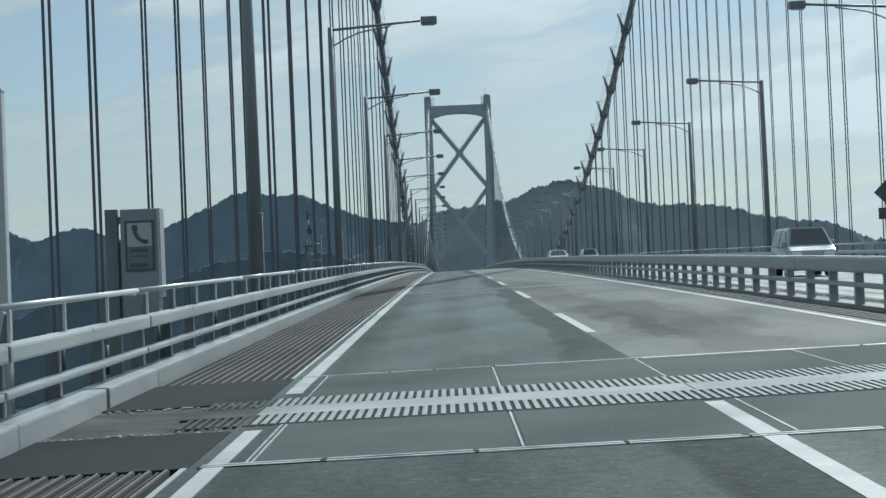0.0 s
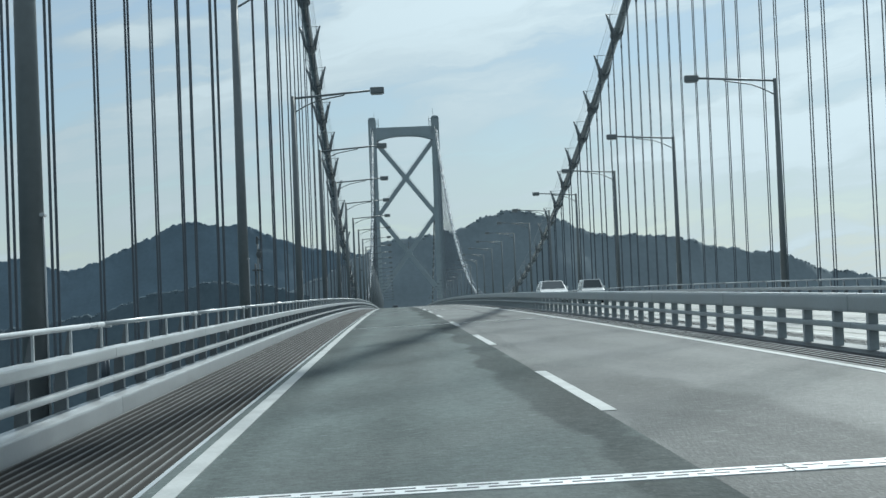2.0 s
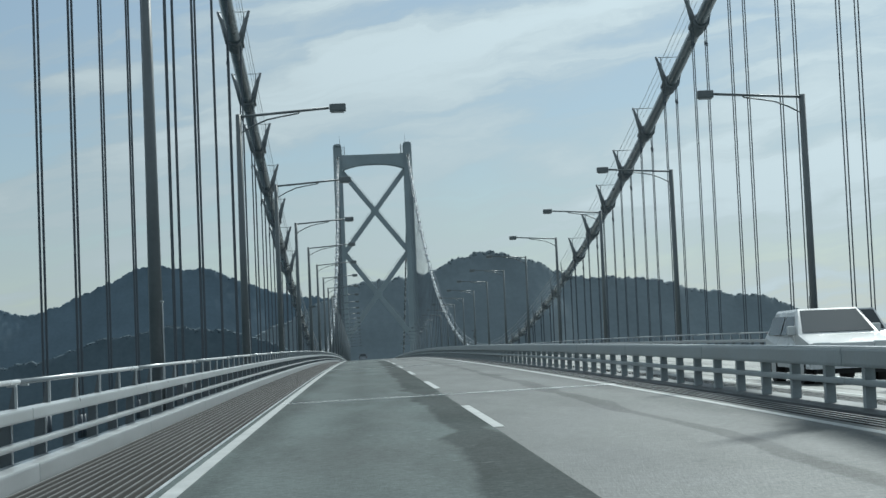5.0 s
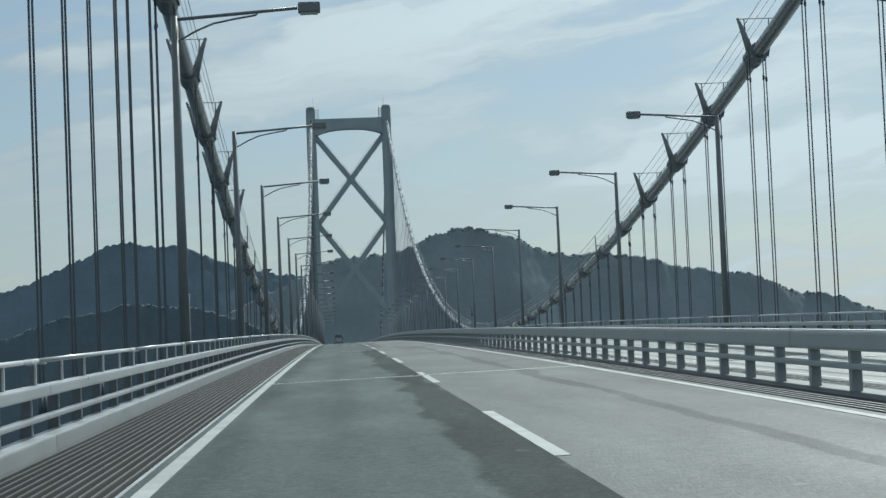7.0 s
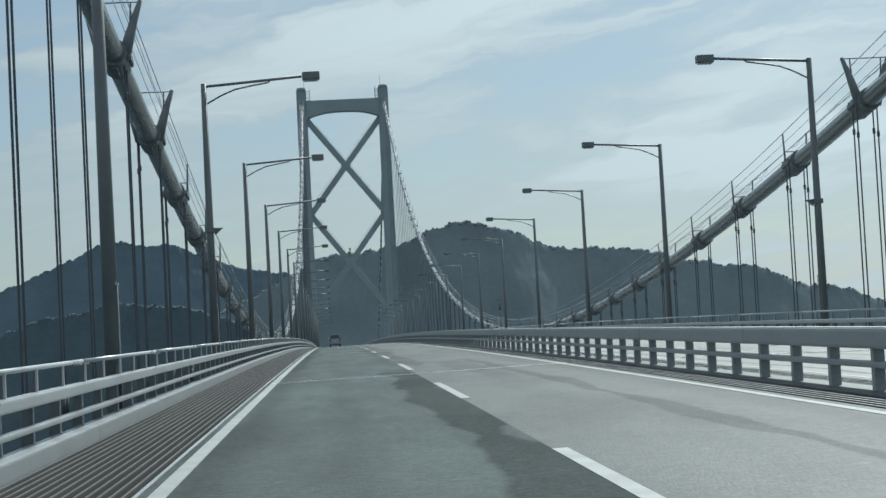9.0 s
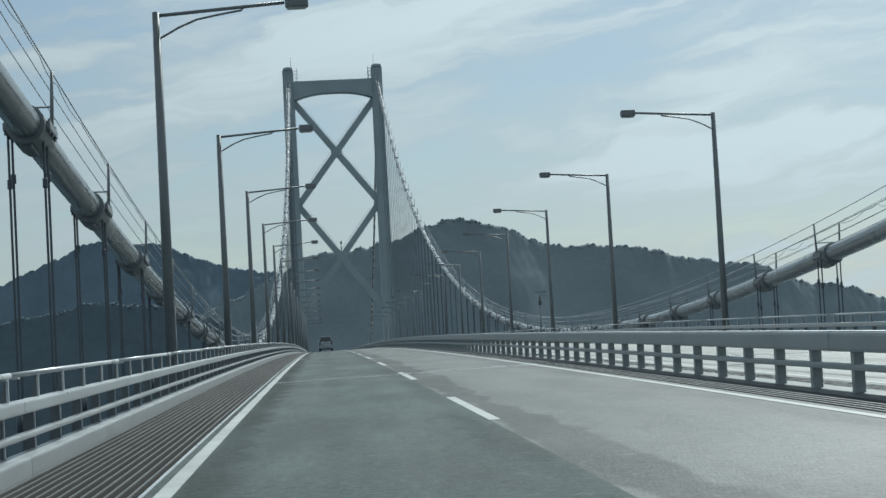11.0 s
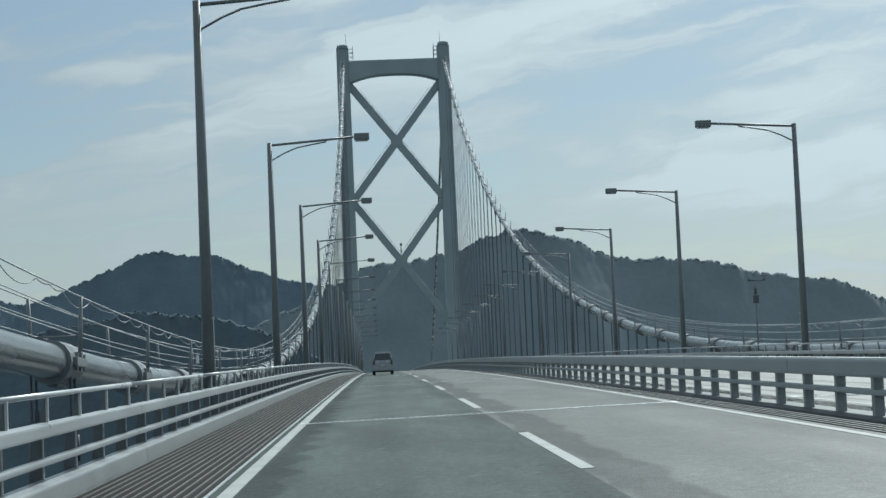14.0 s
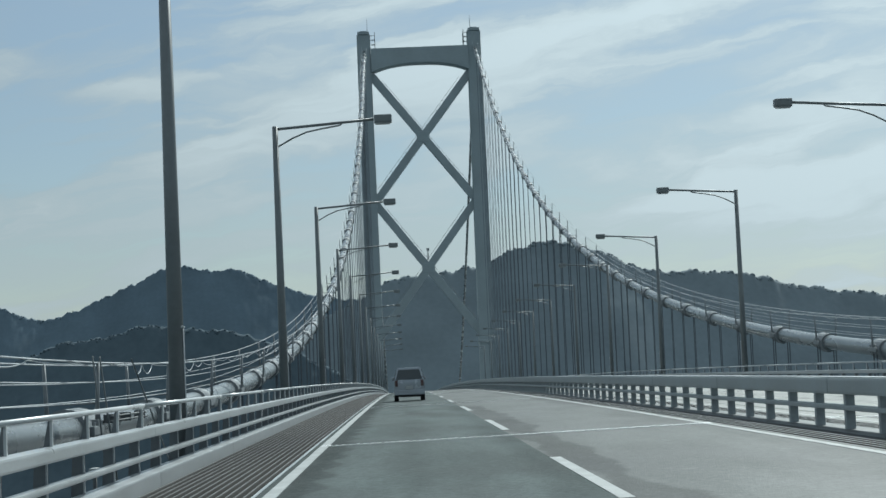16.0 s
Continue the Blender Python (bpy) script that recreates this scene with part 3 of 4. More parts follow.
def comb_joint():
    """The wide joint where the main span begins: two toothed edges and worn seams."""
    ob = tagged(new("comb_joint"), "wide steel comb expansion joint with two rows of teeth", "expansion joint")
    for x0, x1 in ((-8.36, -4.74), (-4.73, -1.0)):
        part("joint_plate", boxes((x0, x1, -0.4, 0.4, 0.0, 0.012), bevel=0.004), WORN_STEEL, ob)
    tooth = finish(boxes((-0.021, 0.021, 0.0, 0.84, 0.0, 0.014), bevel=0.006), "tooth", WORN_STEEL)
    for i in range(99):
        for sgn in (-1, 1):
            t = part("tooth", tooth, None, ob)
            t.matrix_basis = pose(-8.3 + i * 0.074, 0.39 * sgn, 0, 0, 0, 0 if sgn > 0 else 180)
    for sgn in (-1, 1):
        part("tooth_bed", boxes((-8.38, -0.99, 0.4 if sgn > 0 else -1.28, 1.28 if sgn > 0 else -0.4, 0.0, 0.004)), COVER, ob, "dark gap beneath the teeth")
    part("joint_plate", boxes((-9.0, -8.37, -0.4, 0.4, -0.012, 0.003), bevel=0.004), SCUFFED, ob, "scuffed brownish plate end")
    tooth = finish(boxes((-0.02, 0.02, 0.0, 0.84, -0.012, 0.006), bevel=0.004), "tooth", SCUFFED)
    for i in range(8):
        for sgn in (-1, 1):
            t = part("tooth", tooth, None, ob)
            t.matrix_basis = pose(-8.374 - i * 0.074, 0.39 * sgn, 0, 0, 0, 0 if sgn > 0 else 180)
    # twin steel lips in short lengths with a dark groove between
    rng = random.Random(5)
    for y, w in ((-3.92, 0.075), (4.15, 0.06)):
        part("groove", boxes((-8.36, -1.0, y - w, y + w, 0.0, 0.0045)), COVER, ob, "dark groove of the seam")
        x = -8.34
        while x < -1.1:
            worn = x < -4.8
            x1 = min(x + rng.uniform(0.45, 1.0) * (1 if worn else 1.8), -1.02)
            for a, b in ((-w, -0.3 * w), (0.3 * w, w)) if worn else ((-w, 0.5 * w), (0.65 * w, w)):
                d = rng.uniform(-0.008, 0.008)
                part("seam", boxes((x, x1 - rng.uniform(0.01, 0.05), y + a + d, y + b + d, 0.0, 0.009), bevel=0.002), SEAM_STEEL if worn else STEEL_BRIGHT, ob, "worn steel seam")
            x = x1
    for x, y0, y1 in ((-8.07, -3.8, -1.3), (-8.03, -3.8, -1.3), (-8.07, 1.3, 4.05), (-6.305, -3.8, -1.3), (-6.305, 1.3, 4.05), (-4.78, 1.3, 4.05), (-3.1, 1.3, 4.05), (-4.56, -3.8, -1.3)):
        part("seam", boxes((x - 0.008, x + 0.008, y0, y1, 0.0, 0.0075)), SEAM_STEEL, ob)
    for y0, y1 in ((-3.85, -1.28), (1.28, 4.09)):
        for x0, x1 in ((-8.06, -6.33), (-6.28, -4.79), (-4.77, -1.26)):
            part("apron", boxes((x0, x1, y0, y1, 0.0, 0.004)), ASPHALT_DARK, ob, "dark newer asphalt beside the joint")
    ob.matrix_basis = on_deck(0, 0.62, tilt=True)
    copy_thing(ob, on_deck(0, 0.62, turned=True, tilt=True))


comb_joint()


# ---- guard rails ----
def rail_post():
    bm = bmesh.new()
    for a, th in (([(-0.42, -0.5), (-0.24, -0.5), (-0.24, 0.6), (-0.34, 0.75)], 0.06), ([(-0.27, 0.74), (-0.19, 0.74), (-0.19, 1.02), (-0.21, 1.02)], 0.012)):
        v0 = [bm.verts.new((x, -th, z)) for x, z in a]
        v1 = [bm.verts.new((x, th, z)) for x, z in a]
        bm.faces.new(v0)
        bm.faces.new(v1)
        for j in range(4):
            k = (j + 1) % 4
            bm.faces.new((v0[j], v0[k], v1[k], v1[j]))
    body = len(bm.faces)
    # sunlit post edges put in as strips of the brighter galvanised colour
    box(bm, -0.2, -0.175, -0.022, 0.022, 0.74, 1.02)
    box(bm, -0.245, -0.228, -0.06, -0.025, 0.0, 0.62)
    me = finish(bm, "post", POST_SHADED)
    me.materials.append(GALV)
    for p in me.polygons:
        p.material_index = int(p.index >= body)
    return me


rail_post_mesh = rail_post()


def guard_rail(first=1.8, length=10.0, gap=0.012, split=None):
    """One length of the outer parapet; the traffic side faces +x, origin on the kerb line; first: where its posts begin."""
    ob = tagged(new("guard_rail"), "galvanised steel guard rail with two box beams and a thin handrail", "guard rail", "deck guard rails")
    a, b = gap / 2, length - gap / 2
    for y0, y1 in ((0.006, length - 0.006),) if split is None else ((0.006, split - gap / 2), (split + gap / 2, length - 0.006)):
        part("kerb_beam", boxes((-0.28, 0.0, y0, y1, -0.1, 0.185), bevel=0.025), GALV, ob)
    part("middle_beam", boxes((-0.22, -0.09, a, b, 0.352, 0.412), bevel=0.02), GALV, ob)
    part("upper_beam", boxes((-0.26, -0.05, a, b, 0.628, 0.758), bevel=0.022), GALV, ob)
    if gap > 0.02:
        for y in (0.0, length):
            part("sleeve", boxes((-0.245, -0.065, y - 0.2, y + 0.2, 0.642, 0.744), (-0.2, -0.11, y - 0.2, y + 0.2, 0.362, 0.402)), RUBBER, ob, "black sliding sleeve inside the beam gap")
        if split is not None:
            part("sleeve", boxes((-0.26, -0.018, split - 0.2, split + 0.2, -0.08, 0.168)), RUBBER, ob, "black sliding sleeve inside the kerb gap")
    bm = bmesh.new()
    tube(bm, [(-0.2, 0.0, 1.032), (-0.2, length, 1.032)], 0.03, 10)
    part("handrail", bm, GALV, ob, smooth=True)
    for y in (0.35, length - 0.35):
        box_bm = boxes((-0.245, -0.155, y - 0.045, y + 0.045, 0.985, 1.005), bevel=0.004)
        part("handrail_clip", box_bm, GALV, ob)
    y = first
    while y < length - 0.02:
        p = part("post", rail_post_mesh, None, ob)
        p.location = (0, y, 0)
        y += 2.0
    return ob


def median_barrier():
    ob = tagged(new("median_barrier"), "grey-green steel median barrier with square posts and box beams", "median barrier", "median barriers")
    bm = boxes((-0.13, 0.13, 0.004, 9.989, 0.535, 0.795), bevel=0.045)
    part("top_beam", bm, MEDIAN_PAINT, ob)
    bm = boxes((-0.1, 0.1, 0.004, 9.989, 0.295, 0.375), bevel=0.02)
    part("middle_beam", bm, MEDIAN_PAINT, ob)
    bm = boxes((-0.36, 0.36, 0.0, 9.993, -0.5, 0.01), bevel=0.015)
    part("base_kerb", bm, STEEL_DARK, ob)
    # the beam's top highlight, added as a thin brighter strip
    part("top_glint", boxes((-0.1, 0.1, 0.004, 9.989, 0.795, 0.807), bevel=0.004), GALV, ob, "bright strip standing in for the glint on the top edge")
    me = finish(boxes((-0.07, 0.07, -0.075, 0.075, -0.02, 0.545), bevel=0.012), "post", MEDIAN_PAINT)
    for i in range(5):
        p = part("post", me, None, ob)
        p.location = (0, 1.15 + 2.0 * i, 0)
    return ob


KERB = 9.93
RAIL_PHASES = ((45, 0.56), (195, 1.8), (245, 0.22), (1000, 1.8))
rails = {}
for k in list(range(-5, -1)) + list(range(75)):
    y = 5 + 10 * k
    first = next(p for end, p in RAIL_PHASES if y < end)
    for x, turn in ((-KERB, False), (KERB, True)):
        m = on_deck(x, y, 10.0, turn)
        if first in rails:
            copy_thing(rails[first], m)
        else:
            rails[first] = guard_rail(first)
            rails[first].matrix_basis = m
# short sliding lengths over the wide joint
for y, length, first, gap, split in ((-5.0, 3.6, 0.9, 0.012, None), (-1.4, 6.4, 0.6, 0.16, 3.5)):
    for x, turn in ((-KERB, False), (KERB, True)):
        guard_rail(first, length, gap, split).matrix_basis = on_deck(x, y, length, turn)
barrier = median_barrier()
for i in range(81):
    m = on_deck(0.0, -40 + 9.993 * i, 9.993)
    if i == 0:
        barrier.matrix_basis = m
    else:
        copy_thing(barrier, m)


# ---- street lamps ----
def street_lamp():
    """Pole at the origin, the arm towards +x."""
    ob = tagged(new("street_lamp"), "tall grey tapered street lamp with a single bracket arm", "street lamp", "bridge lamps")
    bm = bmesh.new()
    tube(bm, [(0, 0, -0.55), (0, 0, 10.16)], 0.165, 12, 0.1)
    part("pole", bm, POLE_PAINT, ob, smooth=True)
    part("base_plate", boxes((-0.3, 0.3, -0.3, 0.3, -0.55, -0.5), bevel=0.01), POLE_PAINT, ob)
    bm = bmesh.new()
    tube(bm, [(0, 0, 10.06), (1.7, 0, 10.17), (3.48, 0, 10.29)], 0.05, 8)
    part("arm", bm, POLE_PAINT, ob, smooth=True)
    bm = bmesh.new()
    tube(bm, [(0.1, 0, 9.45), (0.6, 0, 9.72), (1.1, 0, 9.92), (1.7, 0, 10.03), (2.3, 0, 10.12), (2.36, 0, 10.19)], 0.03, 8)
    part("brace", bm, POLE_PAINT, ob, smooth=True)
    bm = bmesh.new()
    box(bm, 3.5, 4.13, -0.2, 0.2, 10.14, 10.43, bevel=0.06)
    head = part("lamp_head", bm, POLE_PAINT, ob)
    part("lens", boxes((3.55, 4.06, -0.15, 0.15, 10.1, 10.152), bevel=0.02), LAMP_GLASS, head)
    bm = bmesh.new()
    tube(bm, [(0.165, -0.06, -0.5), (0.15, -0.06, 2.3)], 0.014, 6)
    part("conduit", bm, GALV, ob, smooth=True)
    part("clamp", boxes((0.05, 0.17, -0.09, 0.05, 2.26, 2.3), bevel=0.008), GALV, ob)
    return ob


lamp = street_lamp()
first = True
for k in range(-14, 13):
    y = MID + 30 * k
    for x, a in ((-10.923, 0), (10.923, 180)):
        m = pose(x, y, road_z(y), 0, 0, a)
        if first:
            lamp.matrix_basis = m
            first = False
        else:
            copy_thing(lamp, m)



def pole_bracket(x, y, a):
    """A small empty bracket on a lamp pole, its arm towards the road."""
    ob = tagged(new("pole_bracket"), "small dark steel bracket clamped round a lamp pole", "bracket", "pole brackets")
    part("collar", boxes((-0.17, 0.17, -0.17, 0.17, -0.09, 0.09), bevel=0.02), POLE_PAINT, ob)
    bm = bmesh.new()
    lo = [bm.verts.new(p) for p in ((0.16, -0.05, -0.16), (0.16, 0.05, -0.16), (0.2, 0.05, -0.16), (0.2, -0.05, -0.16))]
    hi = [bm.verts.new(p) for p in ((0.16, -0.05, 0.07), (0.16, 0.05, 0.07), (0.46, 0.05, 0.07), (0.46, -0.05, 0.07))]
    bm.faces.new(lo)
    bm.faces.new(hi)
    for j in range(4):
        bm.faces.new((lo[j], lo[(j + 1) % 4], hi[(j + 1) % 4], hi[j]))
    part("arm", bm, POLE_PAINT, ob)
    ob.matrix_basis = pose(x, y, road_z(y) + 4.95, 0, 0, a)


pole_bracket(-10.923, 265, 0)
pole_bracket(10.923, 265, 180)

# ---- main cables, hangers ----
CABLE_X, LOW, SAG = 12.87, 4.65, 76.4


def cable_z(y):
    if y < 0:
        return LOW + SAG + (0.42 * y) + 0.00028 * y * y
    if y > 770:
        return cable_z(770 - y)
    return LOW + SAG * ((y - MID) / HALF) ** 2


rope_mesh = None
bm = bmesh.new()
tube(bm, [(0, 0, 0), (0, 0, 1)], 0.028, 7, cap=False)
rope_mesh = finish(bm, "strand", ROPE, True)
bm = bmesh.new()
tube(bm, [(0, 0, 0), (0, 0, 0.5)], 0.06, 8)
socket_mesh = finish(bm, "socket", ROPE, True)
bm = bmesh.new()
tube(bm, [(0, 0, 0), (0, 0, 0.03), (0, 0, 0.17), (0, 0, 0.2)], 0.055, 8)
rope_clamp_mesh = finish(bm, "clamp", ROPE, True)
bm = bmesh.new()
tube(bm, [(0, -0.75, 0), (0, -0.62, 0), (0, -0.6, 0), (0, 0.6, 0), (0, 0.62, 0), (0, 0.75, 0)], 0.42, 16)
box(bm, -0.5, 0.5, -0.55, 0.55, -0.09, 0.09, bevel=0.03)
box(bm, -0.1, 0.1, -0.5, 0.5, -0.46, -0.3, bevel=0.03)
for y in (-0.4, 0.0, 0.4):
    tube(bm, [(-0.46, y, -0.16), (-0.46, y, 0.16)], 0.035, 6)
    tube(bm, [(0.46, y, -0.16), (0.46, y, 0.16)], 0.035, 6)
band_mesh = finish(bm, "cable_band", BAND_PAINT)


def spread(y):
    """How far the hand rope posts splay: wide on the steep cable, upright near midspan."""
    k = min(1.0, max(0.0, (abs(y - MID) - 105) / 12))
    return 0.5 + 0.08 * k


post_meshes, bar_meshes = {}, {}
for steep in (False, True):
    top = 0.84 if steep else 0.5
    for s in (-1, 1):
        bm = bmesh.new()
        if steep:
            tube(bm, [(s * 0.3, 0, -0.15), (s * 0.5, 0, 0.55), (s * 0.66, 0, 1.05), (s * 0.86, 0, 1.6)], 0.2, 8, 0.07)
            tube(bm, [(s * 0.5, 0, 0.4), (s * 0.57, 0, 1.55)], 0.03, 6)
        else:
            tube(bm, [(s * 0.45, 0, 0.0), (s * 0.5, 0, 1.26)], 0.045, 8, 0.035)
            box(bm, s * 0.4 - 0.1, s * 0.4 + 0.1, -0.09, 0.09, 0.05, 0.2, bevel=0.02)
        post_meshes.setdefault(steep, []).append(finish(bm, "handrope_post", BAND_PAINT, True))
    bm = bmesh.new()
    z = 1.55 if steep else 0.5
    tube(bm, [(-top, 0, z), (top, 0, z)], 0.022, 6)
    bar_meshes[steep] = finish(bm, "crossbar", BAND_PAINT, True)

for side in (-1, 1):
    X = side * CABLE_X
    lift = 0.13 if side > 0 else 0.0

    def cz(y):
        return cable_z(y) + lift

    ys = [-250 + 10 * i for i in range(128)]
    bm = bmesh.new()
    tube(bm, [(X, y, cz(y)) for y in ys], 0.33, 16)
    cable = tagged(part("main_cable", bm, CABLE_PAINT, smooth=True), "thick grey suspension cable with bands and hand ropes", "main cable", "main cables")
    for f, dz in ((0.72, 0.52), (0.86, 0.88), (1.0, 1.24)):
        for s in (-1, 1):
            bm = bmesh.new()
            tube(bm, [(X + s * f * spread(y), y, cz(y) + dz) for y in [5 * i for i in range(155)]], 0.016 if dz > 1 else 0.011, 5)
            part("hand_rope", bm, GALV, cable, smooth=True)
    # a loose service wire looped under the top hand rope
    bm = bmesh.new()
    rng = random.Random(7 + side)
    wy, pts = 240.0, []
    while wy < 530:
        span, sag = rng.uniform(1.2, 4.5), rng.choice((0.02, 0.03, 0.05, 0.12, 0.2))
        pts += [(X + 0.47, wy + span * i / 8, cz(wy + span * i / 8) + 1.22 - 4 * sag * (i / 8) * (1 - i / 8)) for i in range(8)]
        wy += span
    tube(bm, pts, 0.011, 4)
    part("service_wire", bm, GALV, cable, smooth=True)
    for k in range(-37, 38):
        y = MID + 10 * k
        z = cz(y)
        a = math.degrees(math.atan(2 * SAG * (y - MID) / HALF ** 2))
        band = part("cable_band", band_mesh, None, cable)
        band.matrix_basis = pose(X, y, z, a, 0, 0)
        steep = y < MID - 112
        up = pose(0, 0, 0, -a, 0, 0)
        if steep:
            up = up @ pose(0, -0.42, 0.42 * abs(math.tan(radians(a))))
        for me in post_meshes[steep] + [bar_meshes[steep]]:
            p = part("crossbar" if me is bar_meshes[steep] else "handrope_post", me, None, band)
            p.matrix_basis = up
        foot = road_z(y) - 0.55
        if z - foot < 1.6:
            continue
        hg = tagged(new("hanger"), "four parallel steel ropes hanging from the main cable", "hanger", "hangers")
        hg.location = (X - 0.07 if side < 0 else X, y + (0.6 if y < 50 else 0.3 if y < 75 else 0.0) * (side < 0), foot)
        for dx in (-0.37, 0.37):
            for dy in (-0.25, 0.25):
                r = part("strand", rope_mesh, None, hg)
                r.location, r.scale = (dx, dy, 0), (1, 1, z - foot)
                c = part("socket", socket_mesh, None, hg)
                c.location = (dx, dy, 0)
                if 60 < y < 400:
                    c = part("clamp", rope_clamp_mesh, None, hg)
                    c.location = (dx, dy, z - foot - 1.25 + (0.16 if dy > 0 else 0.0))


# ---- towers ----
def tower(y):
    ob = tagged(new("bridge_tower"), "tall grey-green steel bridge tower with two crossed braces", "bridge tower", "bridge towers")
    for s in (-1, 1):
        lx = 12.72 if s > 0 else 12.92
        bm = bmesh.new()
        rows = []
        for z, w, d in ((SEA_Z, 3.9, 4.6), (12.4, 3.6, 4.0), (84.4, 3.1, 3.8)):
            rows.append([bm.verts.new((s * lx + a * w / 2, b * d / 2, z)) for a, b in ((-1, -1), (1, -1), (1, 1), (-1, 1))])
        for a, b in zip(rows, rows[1:]):
            for j in range(4):
                bm.faces.new((a[j], a[(j + 1) % 4], b[(j + 1) % 4], b[j]))
        bm.faces.new(rows[0])
        bm.faces.new(rows[-1])
        bmesh.ops.bevel(bm, geom=[e for e in bm.edges if abs(e.verts[0].co.z - e.verts[1].co.z) > 5], offset=0.25, segments=2, affect="EDGES")
        leg = part("leg", bm, TOWER_PAINT, ob)
        part("collar", boxes((s * lx - 1.95, s * lx + 1.95, -2.2, 2.2, 11.7, 12.5), bevel=0.1), TOWER_PAINT, leg)
        part("saddle_housing", boxes((s * lx - 1.35, s * lx + 1.35, -2.3, 2.3, 84.4, 85.0), (s * lx - 0.8, s * lx + 0.8, -1.6, 1.6, 85.0, 85.3), bevel=0.1), TOWER_PAINT, leg)
        bm = bmesh.new()
        for z in (81.7, 82.8, 83.9):
            for yy in (-2.5, 2.5):
                tube(bm, [(s * 11.2, yy, z), (s * 10.3, yy, z)], 0.07, 6)
            tube(bm, [(s * 10.3, -2.5, z), (s * 10.3, 2.5, z)], 0.07, 6)
        for yy in (-2.5, 0, 2.5):
            tube(bm, [(s * 10.3, yy, 81.0), (s * 10.3, yy, 84.7)], 0.06, 6)
        part("ladder_cage", bm, BAND_PAINT, leg)
        bm = bmesh.new()
        tube(bm, [(s * 12.0, 0, 85.2), (s * 12.0, 0, 88.5)], 0.07, 6, 0.03)
        part("lightning_rod", bm, BAND_PAINT, leg)
    # portal beam, arched below
    bm = bmesh.new()
    n = 16
    top = [bm.verts.new((-11.3 + 22.6 * i / n, -2.2, 81.0)) for i in range(n + 1)]
    low = [bm.verts.new((-11.3 + 22.6 * i / n, -2.2, 77.4 - 1.9 * (abs(2 * i / n - 1)) ** 2.6)) for i in range(n + 1)]
    fs = [bm.faces.new((top[i], top[i + 1], low[i + 1], low[i])) for i in range(n)]
    r = bmesh.ops.extrude_face_region(bm, geom=fs)
    bmesh.ops.translate(bm, verts=[v for v in r["geom"] if isinstance(v, bmesh.types.BMVert)], vec=(0, 4.4, 0))
    part("portal_beam", bm, TOWER_PAINT, ob)
    # crossed braces
    for z0, z1 in ((45.8, 74.6), (14.8, 44.4)):
        for s in (-1, 1):
            a, b = Vector((-s * 11.2, 0, z0)), Vector((s * 11.2, 0, z1))
            d = b - a
            bm = boxes((-d.length / 2 - 0.5, d.length / 2 + 0.5, -1.0 + 0.02 * s, 1.0 + 0.02 * s, -0.87, 0.87), bevel=0.08)
            brace = part("brace", bm, TOWER_PAINT, ob)
            brace.matrix_basis = Matrix.Translation((a + b) / 2) @ d.to_track_quat("X", "Z").to_matrix().to_4x4()
            bm = bmesh.new()
            tube(bm, [(-d.length / 2 + 2, -0.8, 1.35), (d.length / 2 - 2, -0.8, 1.35)], 0.035, 5)
            for i in range(25):
                x = -d.length / 2 + 2 + (d.length - 4) * i / 24
                tube(bm, [(x, -0.8, 0.78), (x, -0.8, 1.35)], 0.03, 5)
            part("railing", bm, BAND_PAINT, brace)
        zc = (z0 + z1) / 2
        part("gusset", boxes((-1.5, 1.5, -1.06, 1.06, zc - 1.3, zc + 1.3), bevel=0.3), TOWER_PAINT, ob)
    part("strut", boxes((-11, 11, -2, 2, -3.5, -2.0), bevel=0.1), TOWER_PAINT, ob)
    bm = bmesh.new()
    tube(bm, [(0, 0, 31.6), (0, 0, 33.6)], 0.18, 8, 0.1)
    tube(bm, [(0, 0, 33.6), (0, 0, 34.2)], 0.32, 8)
    part("beacon", bm, BAND_PAINT, ob)
    ob.location = (0, y, 0)
    return ob


tower(0.0)
tower(770.0)


